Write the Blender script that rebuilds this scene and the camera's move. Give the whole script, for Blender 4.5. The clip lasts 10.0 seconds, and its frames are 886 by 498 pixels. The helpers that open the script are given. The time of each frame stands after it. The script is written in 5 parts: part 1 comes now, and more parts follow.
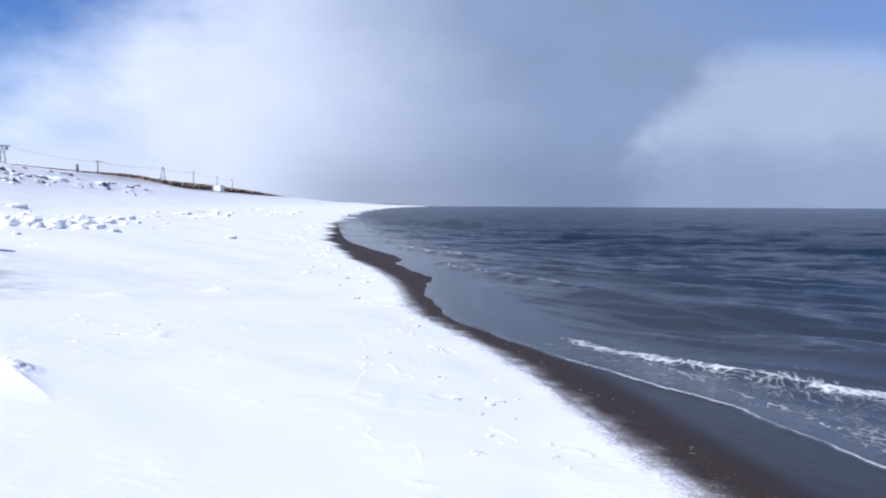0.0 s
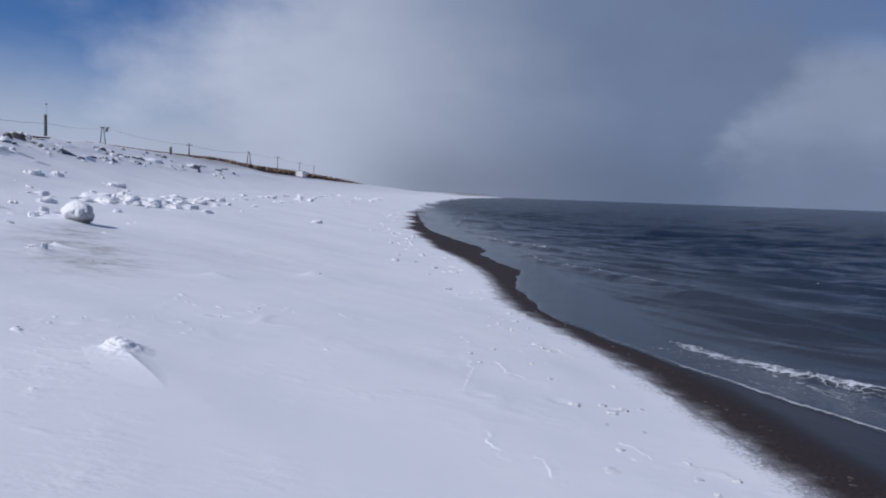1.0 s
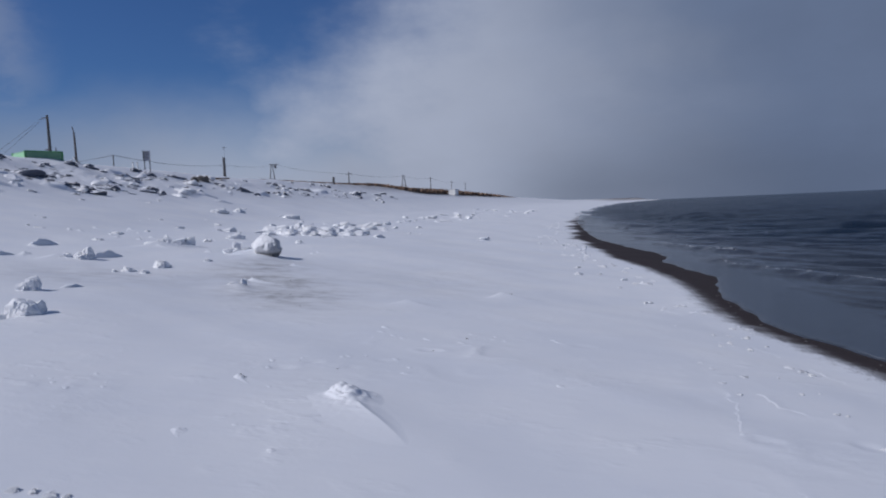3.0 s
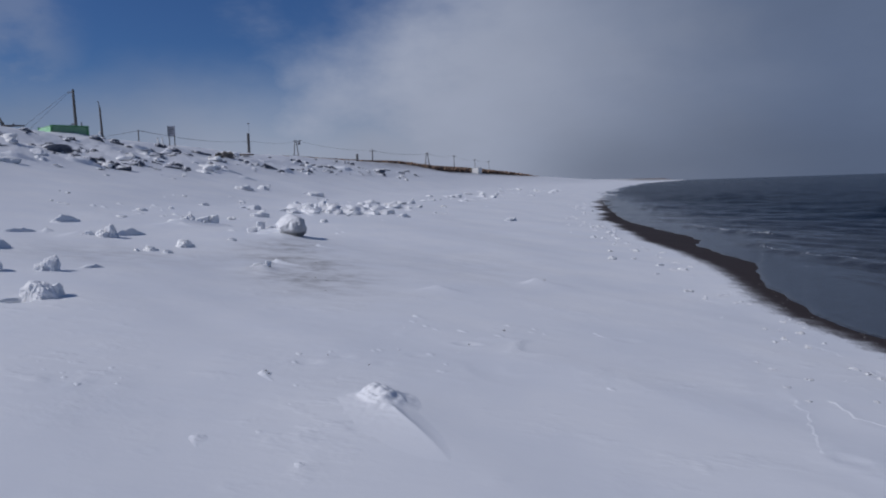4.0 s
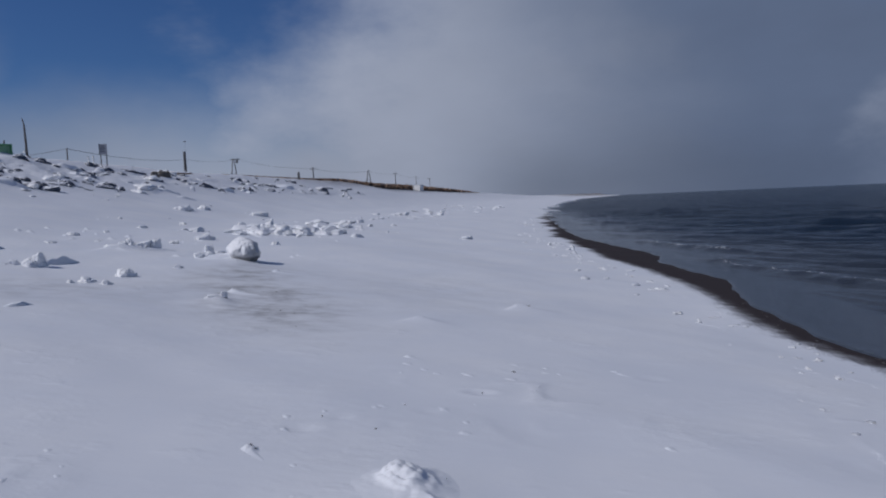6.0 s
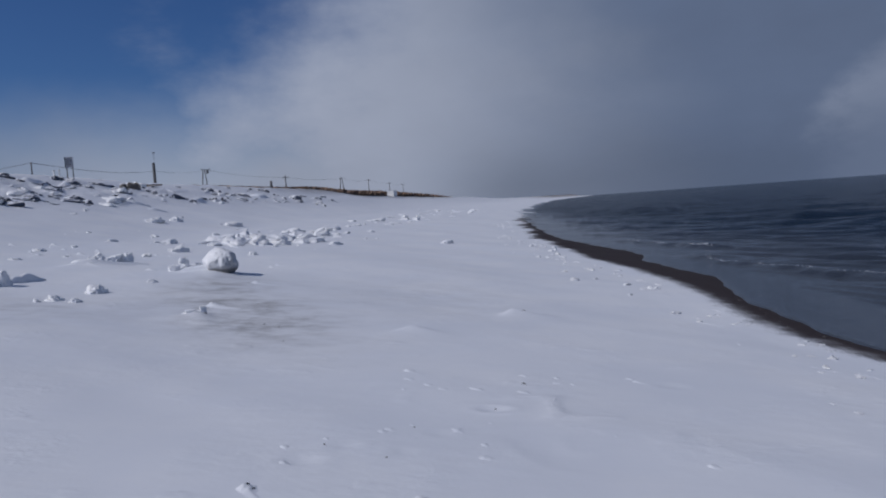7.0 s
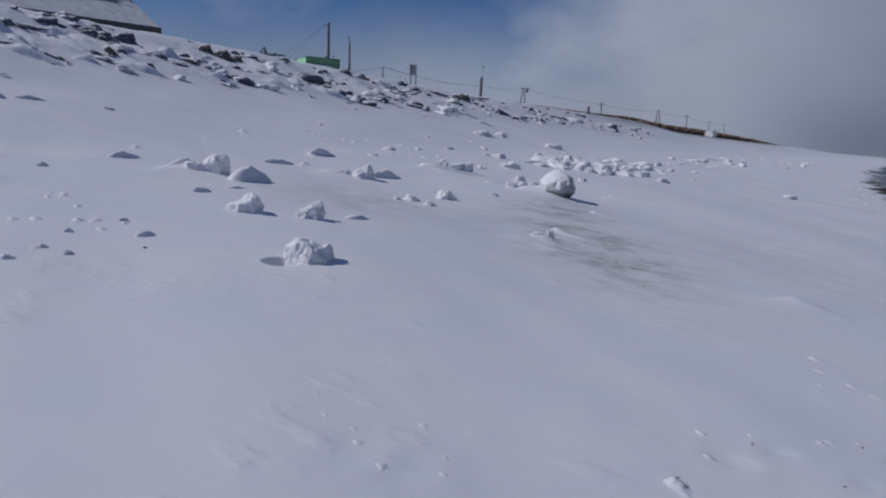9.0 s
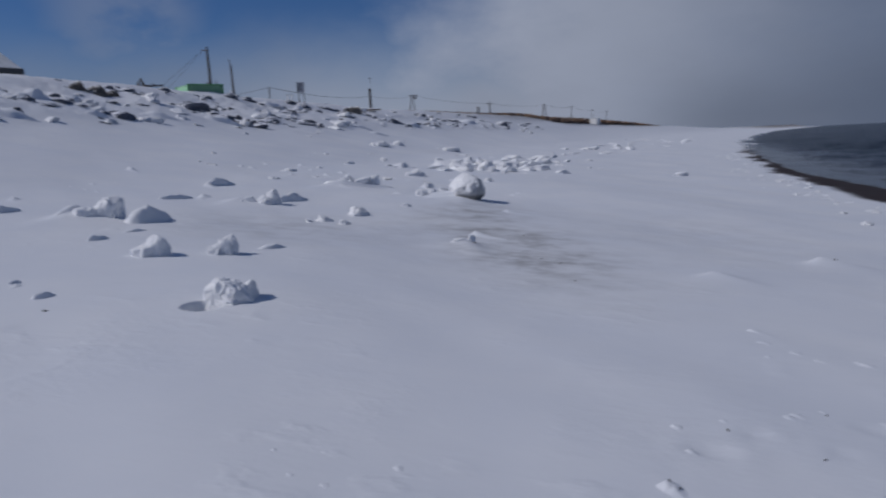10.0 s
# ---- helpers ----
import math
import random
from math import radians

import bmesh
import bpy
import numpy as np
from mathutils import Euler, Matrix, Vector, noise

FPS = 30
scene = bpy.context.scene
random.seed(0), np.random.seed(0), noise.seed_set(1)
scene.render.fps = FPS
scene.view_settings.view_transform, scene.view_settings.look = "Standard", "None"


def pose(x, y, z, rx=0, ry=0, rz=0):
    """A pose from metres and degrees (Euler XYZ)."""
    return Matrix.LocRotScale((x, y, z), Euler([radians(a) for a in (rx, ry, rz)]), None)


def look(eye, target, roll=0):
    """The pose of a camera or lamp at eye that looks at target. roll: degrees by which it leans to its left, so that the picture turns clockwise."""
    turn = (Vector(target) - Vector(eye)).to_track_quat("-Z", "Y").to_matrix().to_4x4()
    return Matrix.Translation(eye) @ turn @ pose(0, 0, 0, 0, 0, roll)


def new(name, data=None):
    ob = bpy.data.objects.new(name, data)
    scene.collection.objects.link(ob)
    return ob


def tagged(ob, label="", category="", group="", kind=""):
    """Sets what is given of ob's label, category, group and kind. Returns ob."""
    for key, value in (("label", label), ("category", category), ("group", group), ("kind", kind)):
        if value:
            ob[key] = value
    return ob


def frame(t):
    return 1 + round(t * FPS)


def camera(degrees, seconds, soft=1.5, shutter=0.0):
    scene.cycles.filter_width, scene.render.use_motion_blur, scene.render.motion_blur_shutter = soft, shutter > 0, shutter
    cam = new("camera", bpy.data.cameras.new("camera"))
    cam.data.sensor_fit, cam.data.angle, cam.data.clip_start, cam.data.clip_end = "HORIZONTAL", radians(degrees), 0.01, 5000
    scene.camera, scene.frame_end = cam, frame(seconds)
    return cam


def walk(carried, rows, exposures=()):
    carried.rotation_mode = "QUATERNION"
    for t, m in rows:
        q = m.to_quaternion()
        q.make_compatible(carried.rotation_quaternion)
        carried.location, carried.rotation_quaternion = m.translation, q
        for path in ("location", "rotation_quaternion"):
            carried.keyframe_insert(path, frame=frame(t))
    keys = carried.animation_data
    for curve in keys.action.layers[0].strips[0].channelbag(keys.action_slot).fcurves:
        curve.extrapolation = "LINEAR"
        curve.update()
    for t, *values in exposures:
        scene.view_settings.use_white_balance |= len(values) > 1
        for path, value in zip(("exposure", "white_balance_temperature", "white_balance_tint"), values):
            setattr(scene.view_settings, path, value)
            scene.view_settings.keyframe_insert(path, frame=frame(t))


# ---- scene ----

# ---------------------------------------------------------------- camera
cam = camera(63.6, 10.0, soft=2.0, shutter=0.2)
ROWS = [
    (0.0, -0.0316, -0.0106, 1.512, 86.545, -0.307, -11.626),
    (0.5, -0.1206, 0.3298, 1.4772, 86.401, -0.543, -6.67),
    (1.0, -0.3516, 0.5099, 1.4749, 85.691, -2.06, -5.544),
    (1.5, -0.612, 0.6168, 1.5522, 85.536, -2.109, -4.908),
    (2.0, -0.7599, 0.9006, 1.5156, 85.84, -0.352, -0.437),
    (2.5, -0.8515, 1.0983, 1.5302, 86.867, 1.518, 3.898),
    (3.0, -0.9867, 1.3327, 1.493, 86.754, 2.503, 6.471),
    (3.2, -1.0636, 1.4281, 1.5192, 86.572, 2.725, 7.312),
    (4.3, -1.3135, 1.9754, 1.5467, 84.629, 1.793, 8.363),
    (4.5, -1.4492, 2.0871, 1.5301, 84.45, 1.599, 8.027),
    (5.0, -1.6765, 2.2171, 1.6014, 84.257, 1.349, 6.219),
    (5.5, -1.7561, 2.4422, 1.5635, 85.084, 1.489, 4.723),
    (5.7, -1.7798, 2.5652, 1.5928, 85.565, 1.905, 4.155),
    (6.8, -2.0482, 3.0791, 1.6061, 87.280, 3.947, 1.966),
    (7.0, -2.0828, 3.1882, 1.5802, 86.525, 4.102, 1.385),
    (7.5, -2.196, 3.5908, 1.5274, 84.593, 3.083, 2.75),
    (8.0, -2.5189, 3.7535, 1.5198, 83.846, 2.056, 10.305),
    (8.5, -2.7153, 3.7388, 1.5859, 81.792, 0.762, 14.425),
    (9.0, -2.9964, 3.7446, 1.5921, 81.053, -3.003, 25.448),
    (9.5, -3.1631, 3.781, 1.5662, 82.289, 7.773, 29.461),
    (10.0, -3.2539, 3.8851, 1.615, 81.77, 3.018, 17.043),
]
EXPOSURES = [(t, stops, 6320, 13) for t, stops in ((0.0, 0.75), (0.3, 0.47), (0.6, 0.10), (1.0, -0.12), (1.5, -0.12), (2.0, -0.18), (2.5, -0.26), (3.0, -0.4), (4.5, -0.6), (5.5, -0.64), (7.5, -0.59), (8.5, -0.70), (9.5, -0.73), (10.0, -0.79))]
walk(cam, [(t, pose(x, y, z, rx, ry, rz)) for t, x, y, z, rx, ry, rz in ROWS], EXPOSURES)

# ---------------------------------------------------------------- node helpers
class Tree:
    """Short names for the nodes of one tree."""

    def __init__(self, tree):
        self.t = tree
        self.t.nodes.clear()

    def node(self, kind, ins=(), **props):
        n = self.t.nodes.new(kind)
        for k, v in props.items():
            setattr(n, k, v)
        for k, v in (ins.items() if isinstance(ins, dict) else enumerate(ins)):
            if v is None:
                continue
            if isinstance(v, bpy.types.NodeSocket):
                self.t.links.new(v, n.inputs[k])
            else:
                n.inputs[k].default_value = v
        return n

    def m(self, op, a, b=None, c=None):
        return self.node("ShaderNodeMath", (a, b, c), operation=op).outputs[0]

    def step(self, v, lo, hi, to0=0.0, to1=1.0):
        return self.node("ShaderNodeMapRange", {0: v, 1: lo, 2: hi, 3: to0, 4: to1}, interpolation_type="SMOOTHSTEP").outputs[0]

    def mix(self, f, a, b):
        a = (*a, 1) if isinstance(a, tuple) and len(a) == 3 else a
        b = (*b, 1) if isinstance(b, tuple) and len(b) == 3 else b
        n = self.node("ShaderNodeMix", {0: f, 6: a, 7: b}, data_type="RGBA")
        return n.outputs[2]

    def noise(self, vec, scale, detail=4.0, rough=0.55):
        return self.node("ShaderNodeTexNoise", {"Vector": vec, "Scale": scale, "Detail": detail, "Roughness": rough}).outputs[0]

    def attr(self, name):
        return self.node("ShaderNodeAttribute", attribute_name=name).outputs["Fac"]

    def place(self, obj=False):
        if obj:
            return self.node("ShaderNodeTexCoord").outputs["Object"]
        return self.node("ShaderNodeNewGeometry").outputs["Position"]

    def stretch(self, vec, sx, sy, sz, turn=0.0):
        return self.node("ShaderNodeMapping", {"Vector": vec, "Rotation": (0, 0, radians(turn)), "Scale": (sx, sy, sz)}).outputs[0]


def material(name):
    mat = bpy.data.materials.new(name)
    mat.use_nodes = True
    return mat, Tree(mat.node_tree)


def finish(t, color, rough, bump=None, strength=0.3, dist=0.02, metal=0.0, spec=0.5, **more):
    ins = {"Base Color": color if not isinstance(color, tuple) else (*color, 1), "Roughness": rough, "Metallic": metal, "Specular IOR Level": spec}
    ins.update(more)
    if bump is not None:
        ins["Normal"] = t.node("ShaderNodeBump", {"Strength": strength, "Distance": dist, "Height": bump}).outputs[0]
    p = t.node("ShaderNodeBsdfPrincipled", ins)
    t.node("ShaderNodeOutputMaterial", {0: p.outputs[0]})


# ---------------------------------------------------------------- sky and sun
SUN_FROM = Vector((-0.90, -0.42, 0.0)).normalized()
SUN_UP = radians(42)
sun = new("sun", bpy.data.lights.new("sun", "SUN"))
sun.data.energy, sun.data.angle, sun.data.color = 3.25, radians(0.6), (1.0, 0.975, 0.95)
way = -(SUN_FROM * math.cos(SUN_UP) + Vector((0, 0, math.sin(SUN_UP))))
sun.matrix_world = look((0, 0, 40), Vector((0, 0, 40)) + way)

world = bpy.data.worlds.new("world")
world.use_nodes = True
scene.world = world
w = Tree(world.node_tree)
sky = w.node("ShaderNodeTexSky", sky_type="NISHITA", sun_disc=False, sun_elevation=SUN_UP,
             sun_rotation=math.atan2(SUN_FROM.x, SUN_FROM.y), air_density=1.0, dust_density=0.15, ozone_density=2.0).outputs[0]
gen = w.node("ShaderNodeTexCoord").outputs["Generated"]
sep = w.node("ShaderNodeSeparateXYZ", (gen,)).outputs
az = w.m("MULTIPLY", w.m("ARCTAN2", sep[0], sep[1]), 57.2958)
el = w.m("MULTIPLY", w.m("ARCSINE", sep[2]), 57.2958)
puffs = w.noise(w.stretch(gen, 1, 1, 1.6), 5.0, 7.0, 0.55)
wisps = w.noise(w.stretch(gen, 1, 1, 2.2), 2.2, 6.0, 0.6)
wob = w.m("MULTIPLY", w.m("SUBTRACT", puffs, 0.5), 26.0)
# the great snow cloud: its left flank leans from high over the beach down to the land
flank = w.m("SUBTRACT", w.m("ADD", az, wob), w.m("MULTIPLY_ADD", el, 1.15, -29.0))
flank = w.m("MULTIPLY_ADD", w.m("SUBTRACT", wisps, 0.5), 18.0, flank)
mass = w.step(flank, -8.0, 13.0)
# open blue again high over the sea
far_blue = w.m("MULTIPLY", w.step(w.m("ADD", az, wob), 20.0, 42.0), w.step(w.m("ADD", el, w.m("MULTIPLY", wob, 0.5)), 9.5, 15.0))
mass = w.m("MULTIPLY", mass, w.m("SUBTRACT", 1.0, w.m("MULTIPLY", far_blue, 0.45)))
thin = w.m("MULTIPLY", w.step(wisps, 0.52, 0.75), 0.35)
tuft = w.m("MULTIPLY", w.step(w.m("ABSOLUTE", w.m("ADD", az, 40.0)), 2.0, 7.0, 1.0, 0.0), w.m("MULTIPLY", w.step(el, 5.0, 8.0), w.step(puffs, 0.40, 0.60)))
thin = w.m("MAXIMUM", thin, w.m("MULTIPLY", tuft, 0.42))
mass = w.m("MAXIMUM", mass, thin)
haze = w.step(w.m("ADD", el, w.m("MULTIPLY", wob, 0.22)), 1.5, 11.0, 0.96, 0.0)
mass = w.m("MAXIMUM", mass, haze)
# bright on the sunlit flank, slate blue under the squall over the sea
dark = w.step(w.m("ADD", w.m("MULTIPLY_ADD", el, 0.4, az), w.m("MULTIPLY", wob, 0.55)), -4.0, 24.0)
# the sunlit tower of cloud far out over the sea: its top rises to 12 degrees and falls off to both sides
off = w.m("SUBTRACT", az, 35.0)
top = w.m("SUBTRACT", 12.0, w.m("MULTIPLY", w.m("MULTIPLY", off, off), w.step(off, -1.0, 1.0, 0.085, 0.03)))
lump = w.m("MULTIPLY", w.step(w.m("SUBTRACT", w.m("MULTIPLY_ADD", wob, 0.45, top), el), -0.5, 3.2), w.step(w.m("MULTIPLY_ADD", wob, 0.5, az), 26.0, 29.0))
lump = w.m("MULTIPLY", lump, w.step(w.m("MULTIPLY_ADD", wob, 0.3, el), 1.5, 6.5, 0.3, 1.0))
dark = w.m("MULTIPLY", dark, w.m("SUBTRACT", 1.0, w.m("MULTIPLY", lump, 0.34)))
shade = w.m("MULTIPLY_ADD", w.m("SUBTRACT", wisps, 0.5), 0.34, 1.0)
shade = w.m("MULTIPLY_ADD", w.m("SUBTRACT", puffs, 0.5), 0.22, shade)
cloud = w.mix(dark, (0.455, 0.512, 0.635), (0.158, 0.212, 0.328))
cloud = w.mix(w.m("MULTIPLY", far_blue, w.m("SUBTRACT", 1.0, lump)), cloud, (0.150, 0.213, 0.345))
cloud = w.mix(w.m("MULTIPLY", w.step(az, -45.0, -18.0, 1.0, 0.0), 0.6), cloud, (0.225, 0.275, 0.395))
# the squall's dark foot, low over the sea
foot = w.m("MULTIPLY", w.step(w.m("MULTIPLY_ADD", wob, 0.15, el), 0.5, 7.5, 1.0, 0.0), w.m("MULTIPLY", w.step(az, -8.0, 6.0), w.step(az, 22.0, 32.0, 1.0, 0.0)))
cloud = w.mix(w.m("MULTIPLY", foot, 0.55), cloud, (0.108, 0.144, 0.218))
cloud = w.node("ShaderNodeVectorMath", (cloud, None, None), operation="SCALE")
w.t.links.new(shade, cloud.inputs[3])
blue = w.node("ShaderNodeVectorMath", (sky, None, None), operation="MULTIPLY")
blue.inputs[1].default_value = (0.0285, 0.0455, 0.074)
both = w.mix(mass, blue.outputs[0], cloud.outputs[0])
w.node("ShaderNodeOutputWorld", {0: w.node("ShaderNodeBackground", {0: both, 1: 1.0}).outputs[0]})

# ---------------------------------------------------------------- the lie of the land
def knots(y, ys, vs):
    """Smooth curve through a few stations along the shore."""
    ys, vs = np.array(ys, float), np.array(vs, float)
    y = np.asarray(y, float)
    out = np.zeros_like(y)
    for k in (-1.0, -0.5, 0.0, 0.5, 1.0):
        reach = 0.9 + 0.06 * np.abs(y)
        out += np.interp(y + k * reach, ys, vs)
    return out / 5


def shore_x(y):
    """Where the snow ends above the sand; ragged where it bends away."""
    y = np.asarray(y, float)
    rag = (np.sin(0.9 * y) + np.sin(2.3 * y + 1) + 0.7 * np.sin(0.37 * y + 2)) * np.interp(y, (20, 45, 90, 200), (0.0, 0.22, 0.6, 0.8))
    return rag + knots(y, (-300, 0, 5, 6.5, 7.4, 8.4, 9.3, 10.3, 11.3, 12.3, 13.3, 14.5, 16.2, 17, 18.9, 20.3, 22.6, 26.7, 30.3, 34, 40, 45, 50, 75, 115, 142, 260, 600, 900, 3000),
                       (2.6, 2.6, 2.6, 2.6, 2.62, 2.62, 2.55, 2.36, 2.25, 2.06, 1.98, 2.1, 2.4, 2.42, 2.36, 2.48, 2.25, 1.95, 1.75, 1.8, 1.75, 1.8, 2.2, 3.5, 6.5, 8.6, 22.5, 74, 130, 560))


def water_x(y):
    """Where the swash ends."""
    near = np.interp(y, (-300, 0, 6.5, 8, 10.5, 12, 14, 16, 17.6, 19.4, 20.2, 22.5, 25.4, 26.8, 28.3, 31, 34, 36, 39, 43.5, 50, 75, 112, 125, 3000),
                     (5.3, 5.1, 4.5, 3.75, 2.95, 2.7, 2.72, 2.9, 3.15, 3.75, 3.8, 3.6, 3.5, 3.8, 4.2, 4.1, 3.6, 3.3, 3.05, 2.95, 3.1, 4.3, 6.6, 7, 0))
    return np.maximum(near, shore_x(y) + 0.25 + 0.5 * (np.sin(0.8 * y) > 0.3) * (y > 45)) + 0.05 * np.sin(1.9 * y) * np.exp(-((y - 15) / 20) ** 2) + 0.03 * np.sin(4.7 * y + 1)


def crest_x(y):
    return knots(y, (-300, 0, 100, 148, 200, 261, 332, 420, 620, 850, 3000), (-27, -27, -27, -30, -30, -27, -12.5, 5, 28, 55, 470))


def crest_z(y):
    return knots(y, (-300, 0, 60, 98, 148, 200, 261, 332, 420, 620, 850, 3000), (5.3, 5.2, 5.1, 5.55, 6.6, 6.0, 6.4, 5.7, 5.4, 4.9, 4.8, 10.5))


rng = np.random.default_rng(7)
WAVES = [(lam, rng.uniform(0, 6.28), rng.uniform(0, 6.28)) for lam in np.geomspace(0.7, 9.0, 26)]


def relief(x, y):
    """Soft unevenness of the drifted snow, stretched along the wind."""
    out = np.zeros_like(x)
    wx, wy = 0.72 * x - 0.69 * y, 0.69 * x + 0.72 * y
    for lam, a, ph in WAVES:
        kx, ky = math.cos(a) / lam * 3.2, math.sin(a) / lam * 6.28
        out += 0.0010 * lam ** 1.35 * np.sin(kx * wx + ky * wy + ph)
    return out


# wind drifts: x, y, height, length of the tail, half width, heading of the tail
DRIFTS = [
    (-1.42, 13.5, 0.09, 0.8, 0.18, -20), (-2.75, 11.7, 0.07, 0.7, 0.18, -35), (-5.62, 12.4, 0.07, 1.0, 0.2, -60), (-7.05, 17.1, 0.16, 2.2, 0.55, -70),
    (-10.4, 11.15, 0.10, 0.8, 0.3, 10), (-9.9, 17.7, 0.10, 1.0, 0.35, -10), (-11.0, 8.3, 0.10, 0.9, 0.22, 10), (-10.0, 14.2, 0.08, 0.9, 0.25, 10),
    (-26.3, 38.4, 0.24, 3.5, 1.5, -10), (-2.2, 6.25, 0.03, 2.4, 0.45, -50),
]


# shallow scoured hollows: x, y, radius, depth
DENTS = [(-3.06, 7.05, 0.10, 0.03), (-2.86, 7.32, 0.08, 0.025), (-2.5, 7.25, 0.07, 0.02), (-1.95, 8.22, 0.10, 0.03), (-2.3, 7.62, 0.08, 0.02), (0.6, 6.3, 0.10, 0.03), (1.3, 6.45, 0.09, 0.03), (-0.4, 9.2, 0.12, 0.02)]


HUMMOCKS = [(lam, rng.uniform(0, 6.28), rng.uniform(0, 6.28)) for lam in np.geomspace(0.24, 0.75, 12)]


def hummocks(x, y):
    """Short sharp crests where wind has worked the crust."""
    n, m = np.zeros_like(x), np.zeros_like(x)
    for lam, a, ph in HUMMOCKS:
        wave = np.sin((math.cos(a) * x + math.sin(a) * y) * 4.2 / lam + ph + 1.3 * np.sin(2.1 * x * math.sin(a) - 1.7 * y + ph))
        n += lam * wave
        m += np.sin((math.cos(a + 1.9) * x + math.sin(a + 1.9) * y) * 2.1 / lam + 2.7 * ph)
    where = 0.4 * np.exp(-((x + 3.6) / 0.9) ** 2 - ((y - 5.0) / 0.7) ** 2) + 0.5 * np.exp(-((x + 4.3) / 0.5) ** 2 - ((y - 6.2) / 0.4) ** 2) + 0.85 * np.exp(-((x + 1.6) / 1.1) ** 2 - ((y - 8.3) / 1.1) ** 2) + 0.5 * np.exp(-((x - 1.0) / 0.9) ** 2 - ((y - 6.5) / 2.2) ** 2) + 0.5 * np.exp(-((x + 7.8) / 1.8) ** 2 - ((y - 7.6) / 1.2) ** 2)
    crest = np.where(n > 0, np.exp(-n / 0.55), np.exp(n / 0.20))
    return 0.024 * crest * np.clip(0.32 * m + 0.15, 0, 1) * np.minimum(where, 1.0)


def drifts(x, y):
    out = np.zeros_like(x)
    for px, py, h, length, half, turn in DRIFTS:
        c, s = math.cos(radians(turn)), math.sin(radians(turn))
        u, v = (x - px) * c + (y - py) * s, -(x - px) * s + (y - py) * c
        along = np.where(u < 0, np.exp(-(u / (0.7 * half)) ** 2), np.clip(1 - u / length, 0, 1) ** 1.4)
        wide = half * (1 + 0.5 * np.clip(u / length, 0, 1))
        side = np.where(v < 0, np.exp(-(np.abs(v) / (1.25 * wide)) ** 1.2), np.exp(-(np.abs(v) / (0.75 * wide)) ** 1.5))
        out = np.maximum(out, h * along * side)
    return out


def bank_noise(x, y):
    n = np.zeros_like(x)
    for lam, a, ph in WAVES[8:]:
        n += np.sin((math.cos(a + 1) * x + math.sin(a + 1) * y) * 6.28 / lam + 2 * ph)
    return n / 4


def ground_z(x, y, detail=True):
    x, y = np.asarray(x, float), np.asarray(y, float)
    xs, xc, zc = shore_x(y), crest_x(y), crest_z(y)
    span = xs - xc
    v = (x - xc) / span
    k = zc / 5.15
    vs = (0.0, 0.05, 0.075, 0.136, 0.17, 0.22, 0.305, 0.40, 0.475, 0.746, 0.915, 1.0)
    zs = (5.15, 4.55, 4.25, 3.68, 3.42, 2.90, 2.24, 1.65, 1.23, 0.37, -0.155, -0.43)
    z = np.zeros_like(v)
    for d in (-0.02, -0.01, 0.0, 0.01, 0.02):
        z += np.interp(v + d, vs, zs) / 5
    z = z * (1 + (k - 1) * np.clip((0.6 - v) / 0.4, 0, 1))
    back = xc - x
    z = np.where(v < 0, zc + 0.25 * (1 - np.exp(-np.maximum(back, 0) / 12)) + 0.004 * np.maximum(back, 0), z)
    out = x - xs
    z = np.where(out > 0, -0.43 - np.where(out < 4, 0.092 * out, 0.368 + 0.05 * np.minimum(out - 4, 40)), z)
    if detail:
        fade = np.clip((xs + 0.2 - x) / 1.2, 0.12, 1)
        z = z + fade * relief(x, y) * np.clip(1.3 - np.abs(y) / 400, 0, 1) + drifts(x, y) + hummocks(x, y)
        zone = np.exp(-((v - 0.1) / 0.09) ** 2) * np.clip((115 - y) / 30, 0, 1)
        z = z + 0.09 * zone * bank_noise(x, y) + 0.10 * zone * np.abs(bank_noise(2.1 * x + 3, 2.3 * y))
        for px, py, r, deep in DENTS:
            q = ((x - px) / r) ** 2 + ((y - py) / (0.7 * r)) ** 2
            z = z - 0.5 * deep * np.exp(-q) + 0.2 * deep * np.exp(-((np.sqrt(q) - 1.5) / 0.5) ** 2)
        pit = ((x + 6.46) / 0.125) ** 2 + ((y - 8.19) / 0.125) ** 2
        z = z - 0.22 * np.exp(-pit ** 6)
    return z


def gz(x, y):
    return float(ground_z(np.array([x]), np.array([y]))[0])


def steps(lo, hi, fine_lo, fine_hi, fine, grow=1.055, grow_low=None):
    """Grid lines: fine in one stretch, ever wider away from it."""
    mid = list(np.arange(fine_lo, fine_hi + 1e-6, fine))
    a, s = [], fine
    p = fine_hi
    while p < hi:
        s *= grow
        p += s
        a.append(min(p, hi))
    b, s, p = [], fine, fine_lo
    while p > lo:
        s *= grow_low or grow
        p -= s
        b.append(max(p, lo))
    return np.array(b[::-1] + mid + a)


